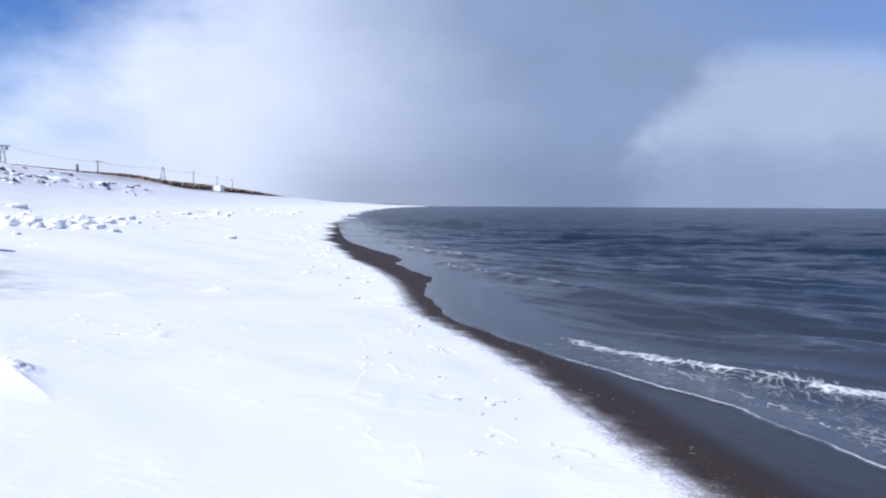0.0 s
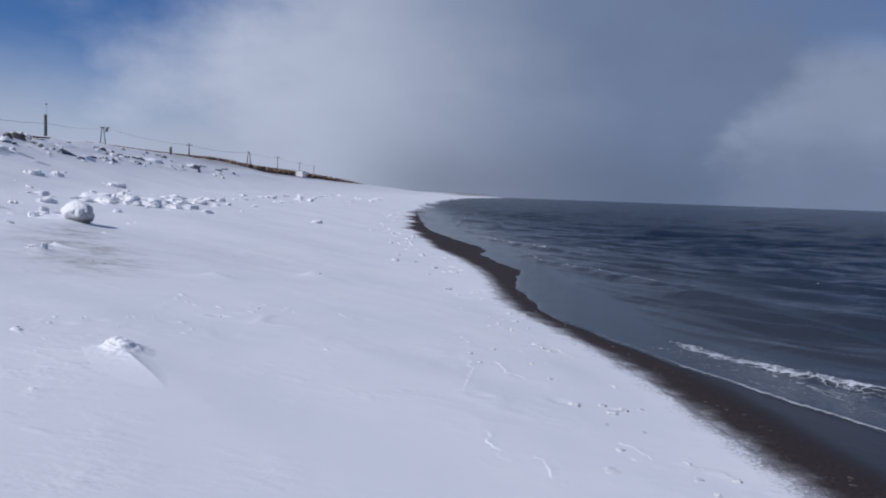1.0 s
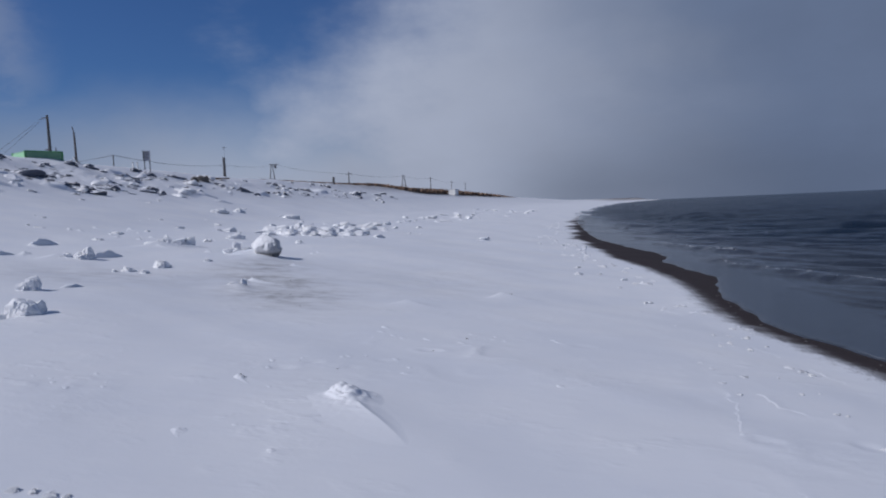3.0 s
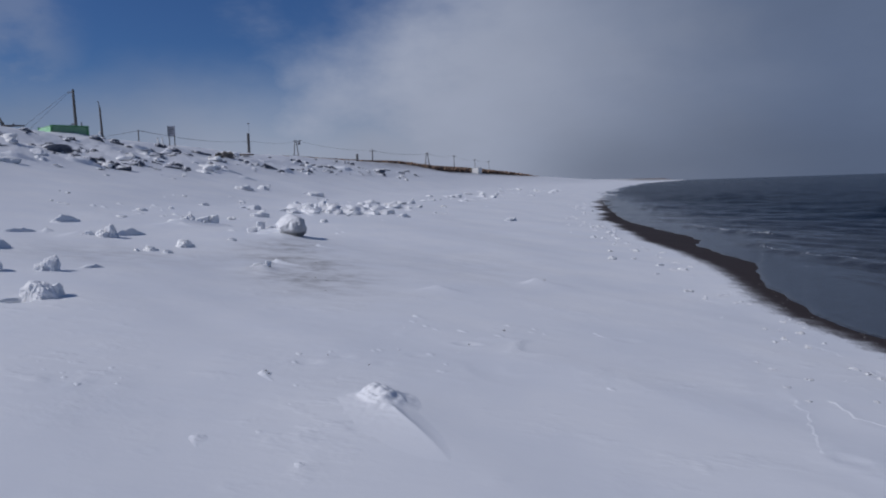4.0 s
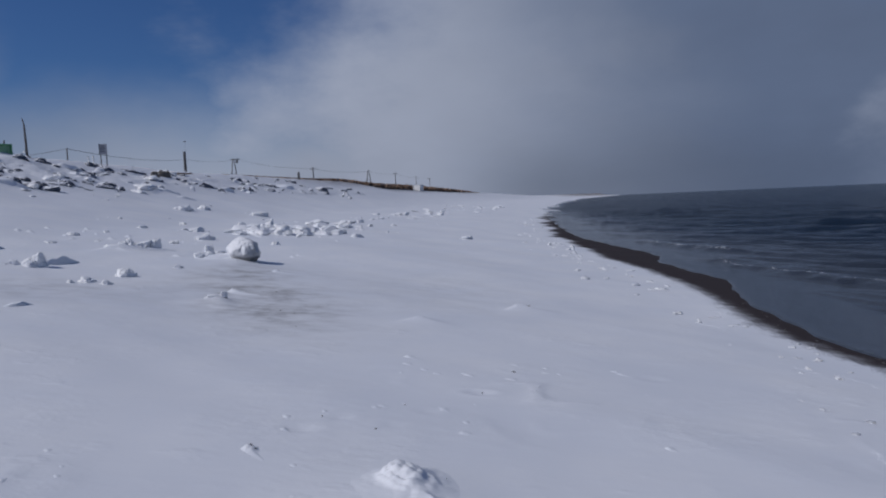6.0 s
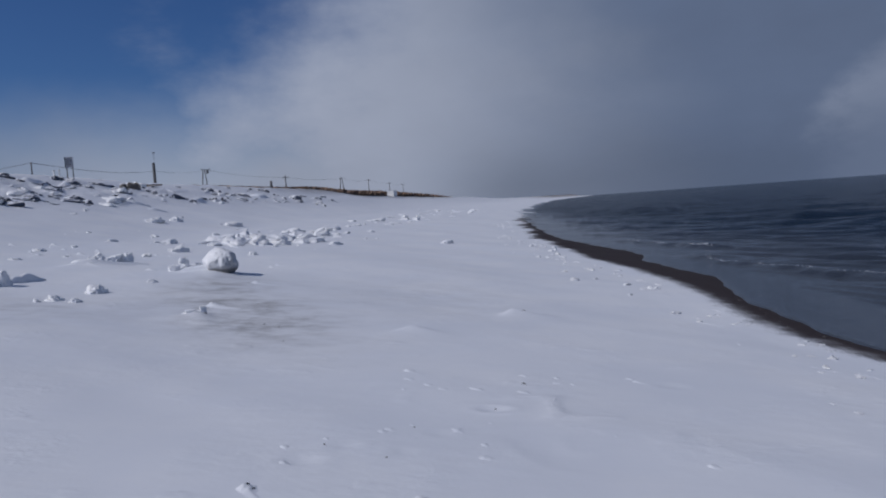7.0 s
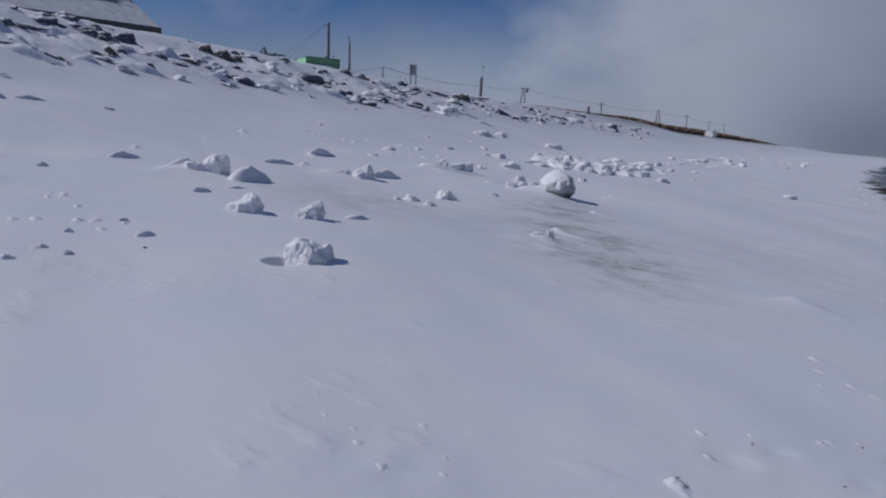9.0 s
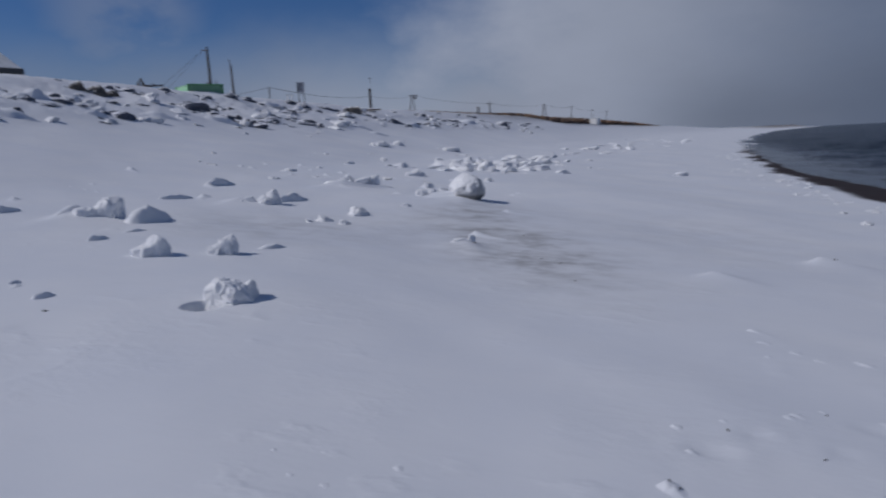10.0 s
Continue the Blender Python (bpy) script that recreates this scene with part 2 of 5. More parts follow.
def sheet(name, xs, ys, height, fields, mat, keep=None):
    """A ground or water sheet over a grid, with float fields on its points."""
    X, Y = np.meshgrid(xs, ys)
    x, y = X.ravel(), Y.ravel()
    z = height(x, y)
    nx, ny = len(xs), len(ys)
    i = np.arange(nx * ny).reshape(ny, nx)
    quads = np.stack([i[:-1, :-1], i[:-1, 1:], i[1:, 1:], i[1:, :-1]], -1).reshape(-1, 4)
    if keep is not None:
        quads = quads[keep(x, y)[quads].any(1)]
    me = bpy.data.meshes.new(name)
    me.from_pydata(np.stack([x, y, z], 1).tolist(), [], quads.tolist())
    for key, fn in fields.items():
        me.attributes.new(key, "FLOAT", "POINT").data.foreach_set("value", np.ascontiguousarray(fn(x, y, z), dtype=np.float32))
    me.polygons.foreach_set("use_smooth", np.ones(len(me.polygons), dtype=bool))
    me.materials.append(mat)
    return new(name, me)


# ---------------------------------------------------------------- materials
def ground_material():
    mat, t = material("beach")
    p = t.place()
    edge, dirt, sand_up = t.attr("edge"), t.attr("dirt"), t.attr("scrub")
    fine = t.noise(p, 30.0, 5.0)
    mid = t.noise(p, 3.0, 6.0, 0.62)
    streak = t.noise(t.stretch(p, 1.0, 5.0, 1.0, 45), 2.2, 6.0, 0.6)
    shift = t.m("ADD", t.m("MULTIPLY", t.m("SUBTRACT", mid, 0.5), 0.62), t.m("MULTIPLY", t.m("SUBTRACT", fine, 0.5), 0.75))
    snow = t.step(t.m("ADD", edge, shift), -0.20, 0.20, 1.0, 0.0)
    dust = t.m("MULTIPLY", t.step(t.m("ADD", edge, shift), 0.0, 0.38, 1.0, 0.0), t.step(fine, 0.38, 0.66, 0.0, 0.6))
    snow = t.m("MAXIMUM", snow, dust)
    blown = t.m("MULTIPLY", t.m("MULTIPLY", dirt, t.step(t.noise(t.stretch(p, 1.0, 1.4, 1.0, 30), 1.9, 7.0, 0.62), 0.36, 0.66, 0.2, 1.0)), t.step(mid, 0.35, 0.6, 0.55, 1.0))
    snow_col = t.mix(t.step(t.noise(p, 0.6, 5.0), 0.3, 0.75), (0.735, 0.757, 0.79), (0.80, 0.81, 0.82))
    snow_col = t.mix(t.m("MULTIPLY", t.step(streak, 0.5, 0.72), 0.06), snow_col, (0.60, 0.61, 0.63))
    snow_col = t.mix(t.m("MULTIPLY", blown, 0.78), snow_col, (0.235, 0.228, 0.218))
    stones = t.node("ShaderNodeTexVoronoi", {"Vector": p, "Scale": 22.0, "Randomness": 1.0})
    pebble = t.m("MULTIPLY", t.step(stones.outputs["Distance"], 0.0, 0.42, 1.0, 0.0), t.step(t.noise(p, 4.0), 0.42, 0.62))
    pebble = t.m("MULTIPLY", pebble, t.step(edge, 0.1, 1.5, 1.0, 0.0))
    sand = t.mix(t.step(t.noise(p, 38.0, 7.0, 0.75), 0.3, 0.7), (0.011, 0.0072, 0.0065), (0.050, 0.033, 0.029))
    sand = t.mix(t.m("MULTIPLY", pebble, 0.8), sand, t.mix(stones.outputs["Color"], (0.03, 0.028, 0.03), (0.16, 0.14, 0.125)))
    wet = t.step(t.attr("wet"), 0.0, 1.0)
    sand = t.mix(t.m("MULTIPLY", wet, 0.8), sand, t.mix(mid, (0.013, 0.0125, 0.014), (0.026, 0.0245, 0.026)))
    scrub = t.mix(t.noise(p, 1.5, 6.0, 0.7), (0.05, 0.032, 0.02), (0.17, 0.115, 0.07))
    col = t.mix(snow, sand, snow_col)
    col = t.mix(t.m("MULTIPLY", sand_up, t.step(t.noise(p, 0.35, 5.0), 0.3, 0.52)), col, scrub)
    rough = t.mix(snow, t.mix(wet, (0.8, 0.8, 0.8), (0.33, 0.33, 0.33)), (0.62, 0.62, 0.62))
    crust = t.m("MULTIPLY", t.noise(t.stretch(p, 1.0, 1.7, 1.0, 40), 7.0, 6.0, 0.6), t.step(t.noise(p, 0.9, 3.0), 0.46, 0.66))
    peaks = t.step(t.noise(t.stretch(p, 1.0, 1.6, 1.0, 42), 2.9, 3.0, 0.5), 0.50, 0.74)
    peaks = t.m("MULTIPLY", peaks, t.step(t.noise(p, 0.62, 4.0, 0.6), 0.48, 0.66))
    h = t.m("ADD", t.m("MULTIPLY", crust, 0.5), t.m("MULTIPLY", streak, 0.10))
    h = t.m("ADD", h, t.m("MULTIPLY", peaks, 0.6))
    h = t.m("ADD", h, t.m("MULTIPLY", fine, 0.06))
    hummock = t.m("MULTIPLY", t.noise(p, 1.5, 6.0, 0.6), t.m("MULTIPLY", t.attr("bank"), 10.0))
    h = t.m("ADD", h, hummock)
    bare = t.m("SUBTRACT", 1.0, snow)
    h = t.m("ADD", h, t.m("MULTIPLY", t.m("MULTIPLY", pebble, bare), 0.6))
    finish(t, col, rough, h, 0.5, 0.03, spec=0.3)
    return mat


def sea_material():
    mat, t = material("sea_water")
    p = t.place()
    foam, d = t.attr("foam"), t.attr("reach")
    shallow = t.m("POWER", t.step(d, 0.0, 14.0, 1.0, 0.0), 1.3)
    warped = t.node("ShaderNodeVectorMath", {0: p, 1: t.node("ShaderNodeTexNoise", {"Vector": p, "Scale": 1.7, "Detail": 5.0}).outputs[1]}, operation="ADD").outputs[0]
    lace = t.node("ShaderNodeTexVoronoi", {"Vector": t.stretch(warped, 1.0, 0.6, 1.0), "Scale": 5.5}, feature="DISTANCE_TO_EDGE").outputs[0]
    net = t.step(lace, 0.0, 0.16, 1.0, 0.0)
    grain = t.noise(p, 13.0, 8.0, 0.72)
    patchy = t.noise(p, 1.1, 4.0, 0.6)
    cover = t.m("ADD", t.m("MULTIPLY", net, 0.32), t.m("ADD", t.m("MULTIPLY", grain, 0.55), t.m("MULTIPLY", patchy, 0.5)))
    mask = t.m("MULTIPLY", t.step(t.m("ADD", cover, t.m("MULTIPLY", foam, 1.35)), 1.15, 1.60), t.step(foam, 0.02, 0.2))
    rim = t.m("ADD", d, t.m("MULTIPLY", t.m("SUBTRACT", t.noise(p, 5.0, 5.0), 0.5), 0.10))
    line = t.m("MULTIPLY", t.step(rim, 0.01, 0.03), t.step(rim, 0.04, 0.075, 0.55, 0.0))
    line = t.m("MULTIPLY", t.m("MULTIPLY", line, t.attr("rim")), t.step(patchy, 0.32, 0.55, 0.3, 1.0))
    mask = t.m("MAXIMUM", t.m("MULTIPLY", mask, 0.9), line)
    deep = t.mix(t.noise(p, 0.05, 3.0), (0.006, 0.015, 0.030), (0.010, 0.022, 0.040))
    col = t.mix(shallow, deep, t.mix(t.noise(p, 0.9, 4.0), (0.030, 0.035, 0.043), (0.046, 0.052, 0.062)))
    col = t.mix(mask, col, (0.72, 0.76, 0.80))
    rough = t.mix(mask, t.mix(shallow, (0.10, 0.10, 0.10), (0.08, 0.08, 0.08)), (0.8, 0.8, 0.8))
    calm = t.m("SUBTRACT", 1.0, t.m("MULTIPLY", t.step(d, 1.0, 16.0, 1.0, 0.0), 0.86))
    chop = t.m("ADD", t.noise(t.stretch(p, 0.40, 1.0, 1.0, 20), 1.5, 7.0, 0.62), t.m("MULTIPLY", t.noise(t.stretch(p, 0.6, 1.0, 1, 12), 5.0, 6.0, 0.65), 0.45))
    swell = t.m("MULTIPLY", t.noise(t.stretch(p, 0.16, 1.0, 1.0, 16), 0.45, 6.0, 0.6), 1.3)
    chop = t.m("MULTIPLY", t.m("ADD", chop, swell), calm)
    chop = t.m("ADD", chop, t.m("MULTIPLY", mask, 0.10))
    bump = t.node("ShaderNodeBump", {"Strength": 1.0, "Distance": 0.24, "Height": chop}).outputs[0]
    gloss = t.node("ShaderNodeBsdfPrincipled", {"Base Color": col, "Roughness": rough, "Specular IOR Level": 0.9, "IOR": 1.42, "Normal": bump})
    body = t.node("ShaderNodeBsdfDiffuse", {"Color": col, "Normal": bump})
    share = t.m("MULTIPLY_ADD", t.step(d, 0.0, 30.0, 1.0, 0.0), 0.38, 0.60)
    t.node("ShaderNodeOutputMaterial", {0: t.node("ShaderNodeMixShader", {0: share, 1: body.outputs[0], 2: gloss.outputs[0]}).outputs[0]})
    return mat


def clump_material():
    """Packed snow and dirty ice of the lumps on the beach."""
    mat, t = material("packed_snow")
    p = t.place(obj=True)
    g = t.noise(p, 6.0, 6.0, 0.65)
    r = t.node("ShaderNodeObjectInfo").outputs["Random"]
    col = t.mix(t.step(g, 0.35, 0.7), (0.93, 0.935, 0.935), (0.84, 0.85, 0.865))
    grit = t.m("MULTIPLY", t.step(t.noise(p, 3.0, 7.0, 0.7), 0.50, 0.72), t.m("MULTIPLY_ADD", r, 0.22, 0.02))
    col = t.mix(grit, col, (0.55, 0.55, 0.55))
    finish(t, col, 0.6, t.m("ADD", g, t.m("MULTIPLY", t.noise(p, 26.0, 5.0), 0.4)), 0.6, 0.06, spec=0.3)
    return mat


def ice_material():
    """The big boulder of old ice and gritty snow, paler towards the sun, darker below."""
    mat, t = material("gritty_ice")
    p = t.place(obj=True)
    g = t.noise(p, 4.0, 8.0, 0.66)
    nz = t.node("ShaderNodeSeparateXYZ", (t.node("ShaderNodeNewGeometry").outputs["Normal"],)).outputs
    # sunlight put into the colour: faces turned up and sunwards go white
    whitened = t.m("ADD", t.m("MULTIPLY", nz[2], 0.7), t.m("ADD", t.m("MULTIPLY", nz[0], -0.55), t.m("MULTIPLY", nz[1], -0.30)))
    whitened = t.step(t.m("ADD", whitened, t.m("MULTIPLY", t.m("SUBTRACT", g, 0.5), 1.2)), 0.15, 0.55)
    ice = t.mix(t.step(g, 0.36, 0.66), (0.70, 0.70, 0.695), (0.46, 0.455, 0.445))
    col = t.mix(whitened, ice, (0.88, 0.885, 0.885))
    specks = t.step(t.noise(p, 21.0, 4.0, 0.7), 0.57, 0.7)
    col = t.mix(t.m("MULTIPLY", specks, 0.25), col, (0.20, 0.19, 0.17))
    z = t.node("ShaderNodeSeparateXYZ", (p,)).outputs[2]
    # darker towards the foot, with a ragged upper edge
    low_dark = t.step(t.m("ADD", z, t.m("MULTIPLY", t.m("SUBTRACT", g, 0.5), 0.16)), 0.03, 0.10, 0.8, 0.0)
    col = t.mix(low_dark, col, (0.09, 0.085, 0.075))
    finish(t, col, 0.55, g, 0.8, 0.06)
    return mat


def drift_material():
    """Clean wind-packed snow."""
    mat, t = material("drift_snow")
    p = t.place()
    fine = t.noise(p, 30.0, 5.0)
    col = t.mix(t.step(t.noise(p, 0.6, 5.0), 0.3, 0.75), (0.75, 0.772, 0.805), (0.82, 0.83, 0.84))
    h = t.m("ADD", t.m("MULTIPLY", fine, 0.06), t.m("MULTIPLY", t.noise(p, 9.0, 5.0), 0.12))
    finish(t, col, 0.62, h, 0.5, 0.03, spec=0.3)
    return mat


def rock_material(name="bank_rock", lo=(0.065, 0.075, 0.100), hi=(0.150, 0.170, 0.215), snow=True, bias=0.50):
    mat, t = material(name)
    p = t.place(obj=True)
    r = t.node("ShaderNodeObjectInfo").outputs["Random"]
    g = t.noise(p, 3.5, 8.0, 0.65)
    col = t.mix(t.m("ADD", t.m("MULTIPLY", g, 0.7), t.m("MULTIPLY", r, 0.4)), lo, hi)
    rough = 0.8
    if snow:
        nz = t.node("ShaderNodeSeparateXYZ", (t.node("ShaderNodeNewGeometry").outputs["Normal"],)).outputs
        lean = t.m("ADD", t.m("MULTIPLY", nz[2], 0.85), t.m("ADD", t.m("MULTIPLY", nz[0], -0.50), t.m("MULTIPLY", nz[1], -0.28)))
        cover = t.m("ADD", lean, t.m("MULTIPLY", t.m("SUBTRACT", t.noise(p, 3.6, 7.0, 0.7), 0.5), 1.9))
        cover = t.step(cover, bias - 0.06, bias + 0.12)
        col = t.mix(cover, col, (0.85, 0.86, 0.88))
    finish(t, col, rough, g, 0.8, 0.08, spec=0.3)
    return mat


def wood_material(name, lo, hi):
    mat, t = material(name)
    p = t.place(obj=True)
    g = t.noise(t.stretch(p, 12, 12, 1.2), 3.0, 6.0, 0.6)
    finish(t, t.mix(g, lo, hi), 0.8, g, 0.5, 0.01)
    return mat


def paint_material(name, base, rough=0.55, dirt=(0.25, 0.22, 0.2), amount=0.35, metal=0.0):
    mat, t = material(name)
    p = t.place(obj=True)
    g = t.noise(p, 1.6, 7.0, 0.65)
    col = t.mix(t.m("MULTIPLY", t.step(g, 0.45, 0.75), amount), base, dirt)
    finish(t, col, t.m("MULTIPLY_ADD", g, 0.25, rough - 0.12), t.noise(p, 40.0, 3.0), 0.1, 0.004, metal=metal)
    return mat


def grass_material():
    mat, t = material("dry_scrub")
    p = t.place()
    rnd = t.node("ShaderNodeNewGeometry").outputs["Random Per Island"]
    col = t.mix(t.m("ADD", t.m("MULTIPLY", rnd, 0.6), t.m("MULTIPLY", t.noise(p, 0.08, 4.0), 0.6)), (0.12, 0.080, 0.060), (0.36, 0.25, 0.18))
    finish(t, col, 0.9, spec=0.2)
    return mat


def roof_material():
    """Dark green sheet roof, with drifted snow lying on its lower half."""
    mat, t = material("roof_sheet")
    p = t.place()
    h = t.node("ShaderNodeSeparateXYZ", (p,)).outputs
    edge = t.m("ADD", h[2], t.m("MULTIPLY", t.m("SUBTRACT", t.noise(t.stretch(p, 1, 1, 1.3), 0.33, 7.0, 0.6), 0.5), 3.6))
    snow = t.step(edge, 8.9, 9.5, 1.0, 0.0)
    ribs = t.node("ShaderNodeTexWave", {"Vector": p, "Scale": 1.1}, bands_direction="Y").outputs[1]
    g = t.noise(p, 2.0, 6.0)
    col = t.mix(t.m("MULTIPLY", snow, t.step(g, 0.3, 0.7, 0.92, 0.66)), t.mix(g, (0.030, 0.062, 0.055), (0.065, 0.105, 0.092)), (0.78, 0.80, 0.82))
    finish(t, col, t.mix(snow, (0.4, 0.4, 0.4), (0.65, 0.65, 0.65)), t.m("MULTIPLY", ribs, t.m("SUBTRACT", 1.0, snow)), 0.4, 0.03)
    return mat


M_GROUND, M_SEA = ground_material(), sea_material()
M_CLUMP, M_ICE = clump_material(), ice_material()
M_ROCK = rock_material()
M_WARM_ROCK = rock_material("weathered_rubble", (0.10, 0.09, 0.075), (0.22, 0.195, 0.165), True, 0.66)
M_CHIP = rock_material("dark_chip", (0.10, 0.10, 0.105), (0.24, 0.23, 0.22), False)
M_POLE = wood_material("weathered_pole", (0.07, 0.068, 0.07), (0.15, 0.145, 0.14))
# distance haze put into a paler wood colour for the far poles
M_FAR_POLE = wood_material("hazed_pole", (0.12, 0.12, 0.125), (0.22, 0.215, 0.21))
M_LOG = wood_material("driftwood_bark", (0.09, 0.06, 0.04), (0.24, 0.17, 0.11))
# one container green twice: sunlit end paler, shaded side darker, light in the colour
M_GREEN_LIT = paint_material("green_sunlit", (0.40, 0.70, 0.44), 0.55, (0.30, 0.55, 0.33), 0.4)
M_GREEN_SHADED = paint_material("green_shaded", (0.26, 0.47, 0.28), 0.55, (0.18, 0.34, 0.20), 0.4)
M_GREEN_DARK = paint_material("green_edge", (0.12, 0.36, 0.15), 0.5, (0.05, 0.1, 0.05), 0.4)
M_WHITE = paint_material("white_paint", (0.80, 0.81, 0.80), 0.5, (0.5, 0.5, 0.48), 0.3)
M_BOARD = paint_material("sign_board", (0.46, 0.46, 0.48), 0.5, (0.25, 0.25, 0.26), 0.4)
M_STEEL = paint_material("dull_steel", (0.18, 0.18, 0.19), 0.5, (0.10, 0.08, 0.07), 0.5, 0.6)
M_FASCIA = paint_material("dark_fascia", (0.065, 0.07, 0.075), 0.6, (0.09, 0.09, 0.09), 0.4)
M_RIDGE = paint_material("dark_green_sheet", (0.032, 0.07, 0.062), 0.45, (0.05, 0.07, 0.065), 0.4)
M_WALL = paint_material("grey_siding", (0.34, 0.34, 0.34), 0.7, (0.2, 0.2, 0.2), 0.4)
M_ROOF, M_SCRUB = roof_material(), grass_material()
M_GLASS, _g = material("window_glass")
finish(_g, (0.03, 0.04, 0.05), 0.08, spec=0.8)
M_CABLE = paint_material("black_cable", (0.03, 0.03, 0.03), 0.6, (0.05, 0.05, 0.05), 0.2)

# ---------------------------------------------------------------- beach, bank and sea
def patch_dirt(x, y, z):
    """Where the wind has swept the snow thin over the sand."""
    def spot(px, py, a, b, turn, k):
        c, s = math.cos(radians(turn)), math.sin(radians(turn))
        u, v = (x - px) * c + (y - py) * s, -(x - px) * s + (y - py) * c
        return k * np.exp(-((u / a) ** 2 + (v / b) ** 2))
    out = spot(-5.0, 12.6, 2.0, 0.8, -62, 1.4) + spot(-6.2, 15.3, 0.8, 1.2, 0, 0.8) + spot(-8.0, 12.2, 1.6, 1.3, 20, 0.45) + spot(-3.0, 15.0, 2.0, 2.5, 0, 0.22)
    return np.clip(out, 0, 1)


def scrub_field(x, y, z):
    xc = crest_x(y)
    near = np.exp(-((x - xc + 3) / 4.5) ** 2)
    far = np.clip((y - 900) / 500, 0, 1) * np.clip(1 - np.abs(x - xc) / (0.035 * np.abs(y)), 0, 1)
    return np.maximum(near * np.clip((y - 78) / 50, 0, 1) * np.clip((370 - y) / 60, 0, 1), far)


beach = sheet("ground", np.union1d(steps(-900, 700, -10.0, 3.4, 0.05, 1.05, 1.022), np.arange(-6.68, -6.22, 0.0167)), np.union1d(steps(-120, 3200, 3.2, 14.0, 0.05, 1.021, 1.06), np.arange(7.98, 8.42, 0.0167)), ground_z,
              {"edge": lambda x, y, z: x - shore_x(y) - np.interp(y, (88, 135), (0, 2.6)), "wet": lambda x, y, z: np.clip((x - shore_x(y) - 0.55) / 0.6, 0, 1) * np.clip((17 - y) / 5, 0.1, 1), "dirt": patch_dirt, "bank": lambda x, y, z: np.exp(-(((x - crest_x(y)) / (shore_x(y) - crest_x(y)) - 0.1) / 0.09) ** 2) * np.clip((130 - y) / 30, 0, 1), "scrub": scrub_field}, M_GROUND)
tagged(beach, "wind-drifted snow over dark sand sloping down to the sea", "ground", kind="structure")

SEA = -0.62
CHOP = [(lam, rng.normal(0.0, 0.42), rng.uniform(0, 6.28), rng.uniform(0, 6.28)) for lam in np.geomspace(0.75, 7.0, 20)]
# crests of the low waves: place along the sea, phase of their gaps, foam on the shoreward end
CRESTS = [(17.0, 0.2, 0.0)]
while CRESTS[-1][0] < 260:
    CRESTS.append((CRESTS[-1][0] + rng.uniform(4.5, 8.0) * (1 + CRESTS[-1][0] / 120), rng.uniform(0, 6.28), 0.18 if CRESTS[-1][0] < 60 else 0.0))


def wave_line(x, y):
    """Runs across the crests, which bend round towards the shore."""
    d = np.maximum(x - water_x(y), 0)
    return y + 0.25 * d - 15 * np.exp(-d / 5)


def rollers(x, y):
    """The low waves that run in: height and foam."""
    d = x - water_x(y)
    s = wave_line(x, y)
    h, f = np.zeros_like(x), np.zeros_like(x)
    for at, phase, foamy in CRESTS:
        wide = 0.42 + 0.004 * at
        c = s - at - 0.5 * np.sin(0.33 * d + phase) - 0.16 * np.sin(1.1 * d + 2 * phase)
        k = np.clip((d - 1.0) / 2.5, 0, 1) * np.clip(0.5 + 0.75 * np.sin(0.21 * d + phase), 0.1, 1) * np.clip(0.9 + 0.3 * np.sin(0.8 * d + 3 * phase), 0.3, 1)
        grow = 1 + 1.6 * np.exp(-d / 4)
        face = np.where(c < 0, np.exp(-(c / (0.72 * wide * grow)) ** 2), np.exp(-(c / (1.7 * wide * grow)) ** 2))
        h += 0.15 * k * face
        shoreward = np.clip((4.0 - d) / 0.8, 0, 1) * np.clip((d - 1.2) / 1.2, 0, 1)
        f = np.maximum(f, foamy * shoreward * np.exp(-((c + 0.10) / (0.20 * grow)) ** 2))
    # one long low crest that runs along the beach
    along = np.interp(y, (8, 9, 10.6, 12.5, 14.7, 16, 18, 20), (8.0, 7.7, 7.4, 7.1, 6.65, 6.35, 6.0, 5.7)) + 0.08 * np.sin(2.1 * y)
    c, k = x - along, np.clip((y - 7) / 2, 0, 1) * np.clip((20 - y) / 4, 0, 1) * (0.75 + 0.25 * np.sin(0.9 * y))
    h += 0.15 * k * np.where(c < 0, np.exp(-(c / 0.34) ** 2), np.exp(-(c / 0.9) ** 2))
    # two spilling crests, each with a white front
    for line_y, line_x, tall, white in (((15.5, 17, 18.5, 20, 21.5, 23, 25, 27), (7.5, 7.1, 6.7, 6.3, 5.95, 5.55, 5.2, 4.9), 0.16, 0.50), ((28, 30, 32.5, 35, 38), (7.0, 6.5, 5.9, 5.4, 5.0), 0.14, 0.52)):
        c = x - np.interp(y, line_y, line_x) - 0.07 * np.sin(3.1 * y) - 0.04 * np.sin(7.3 * y + 1)
        k = np.clip((y - line_y[0]) / 1.2, 0, 1) * np.clip((line_y[-1] - y) / 1.8, 0, 1)
        h += 0.7 * tall * k * np.where(c < 0, np.exp(-(c / 0.28) ** 2), np.exp(-(c / 0.75) ** 2))
        f = np.maximum(f, white * k * (0.85 + 0.15 * np.sin(2.3 * y + line_y[0])) * np.where(c < 0, np.exp(-(c / 0.16) ** 2), np.exp(-(c / 0.10) ** 2)))
    return h, f


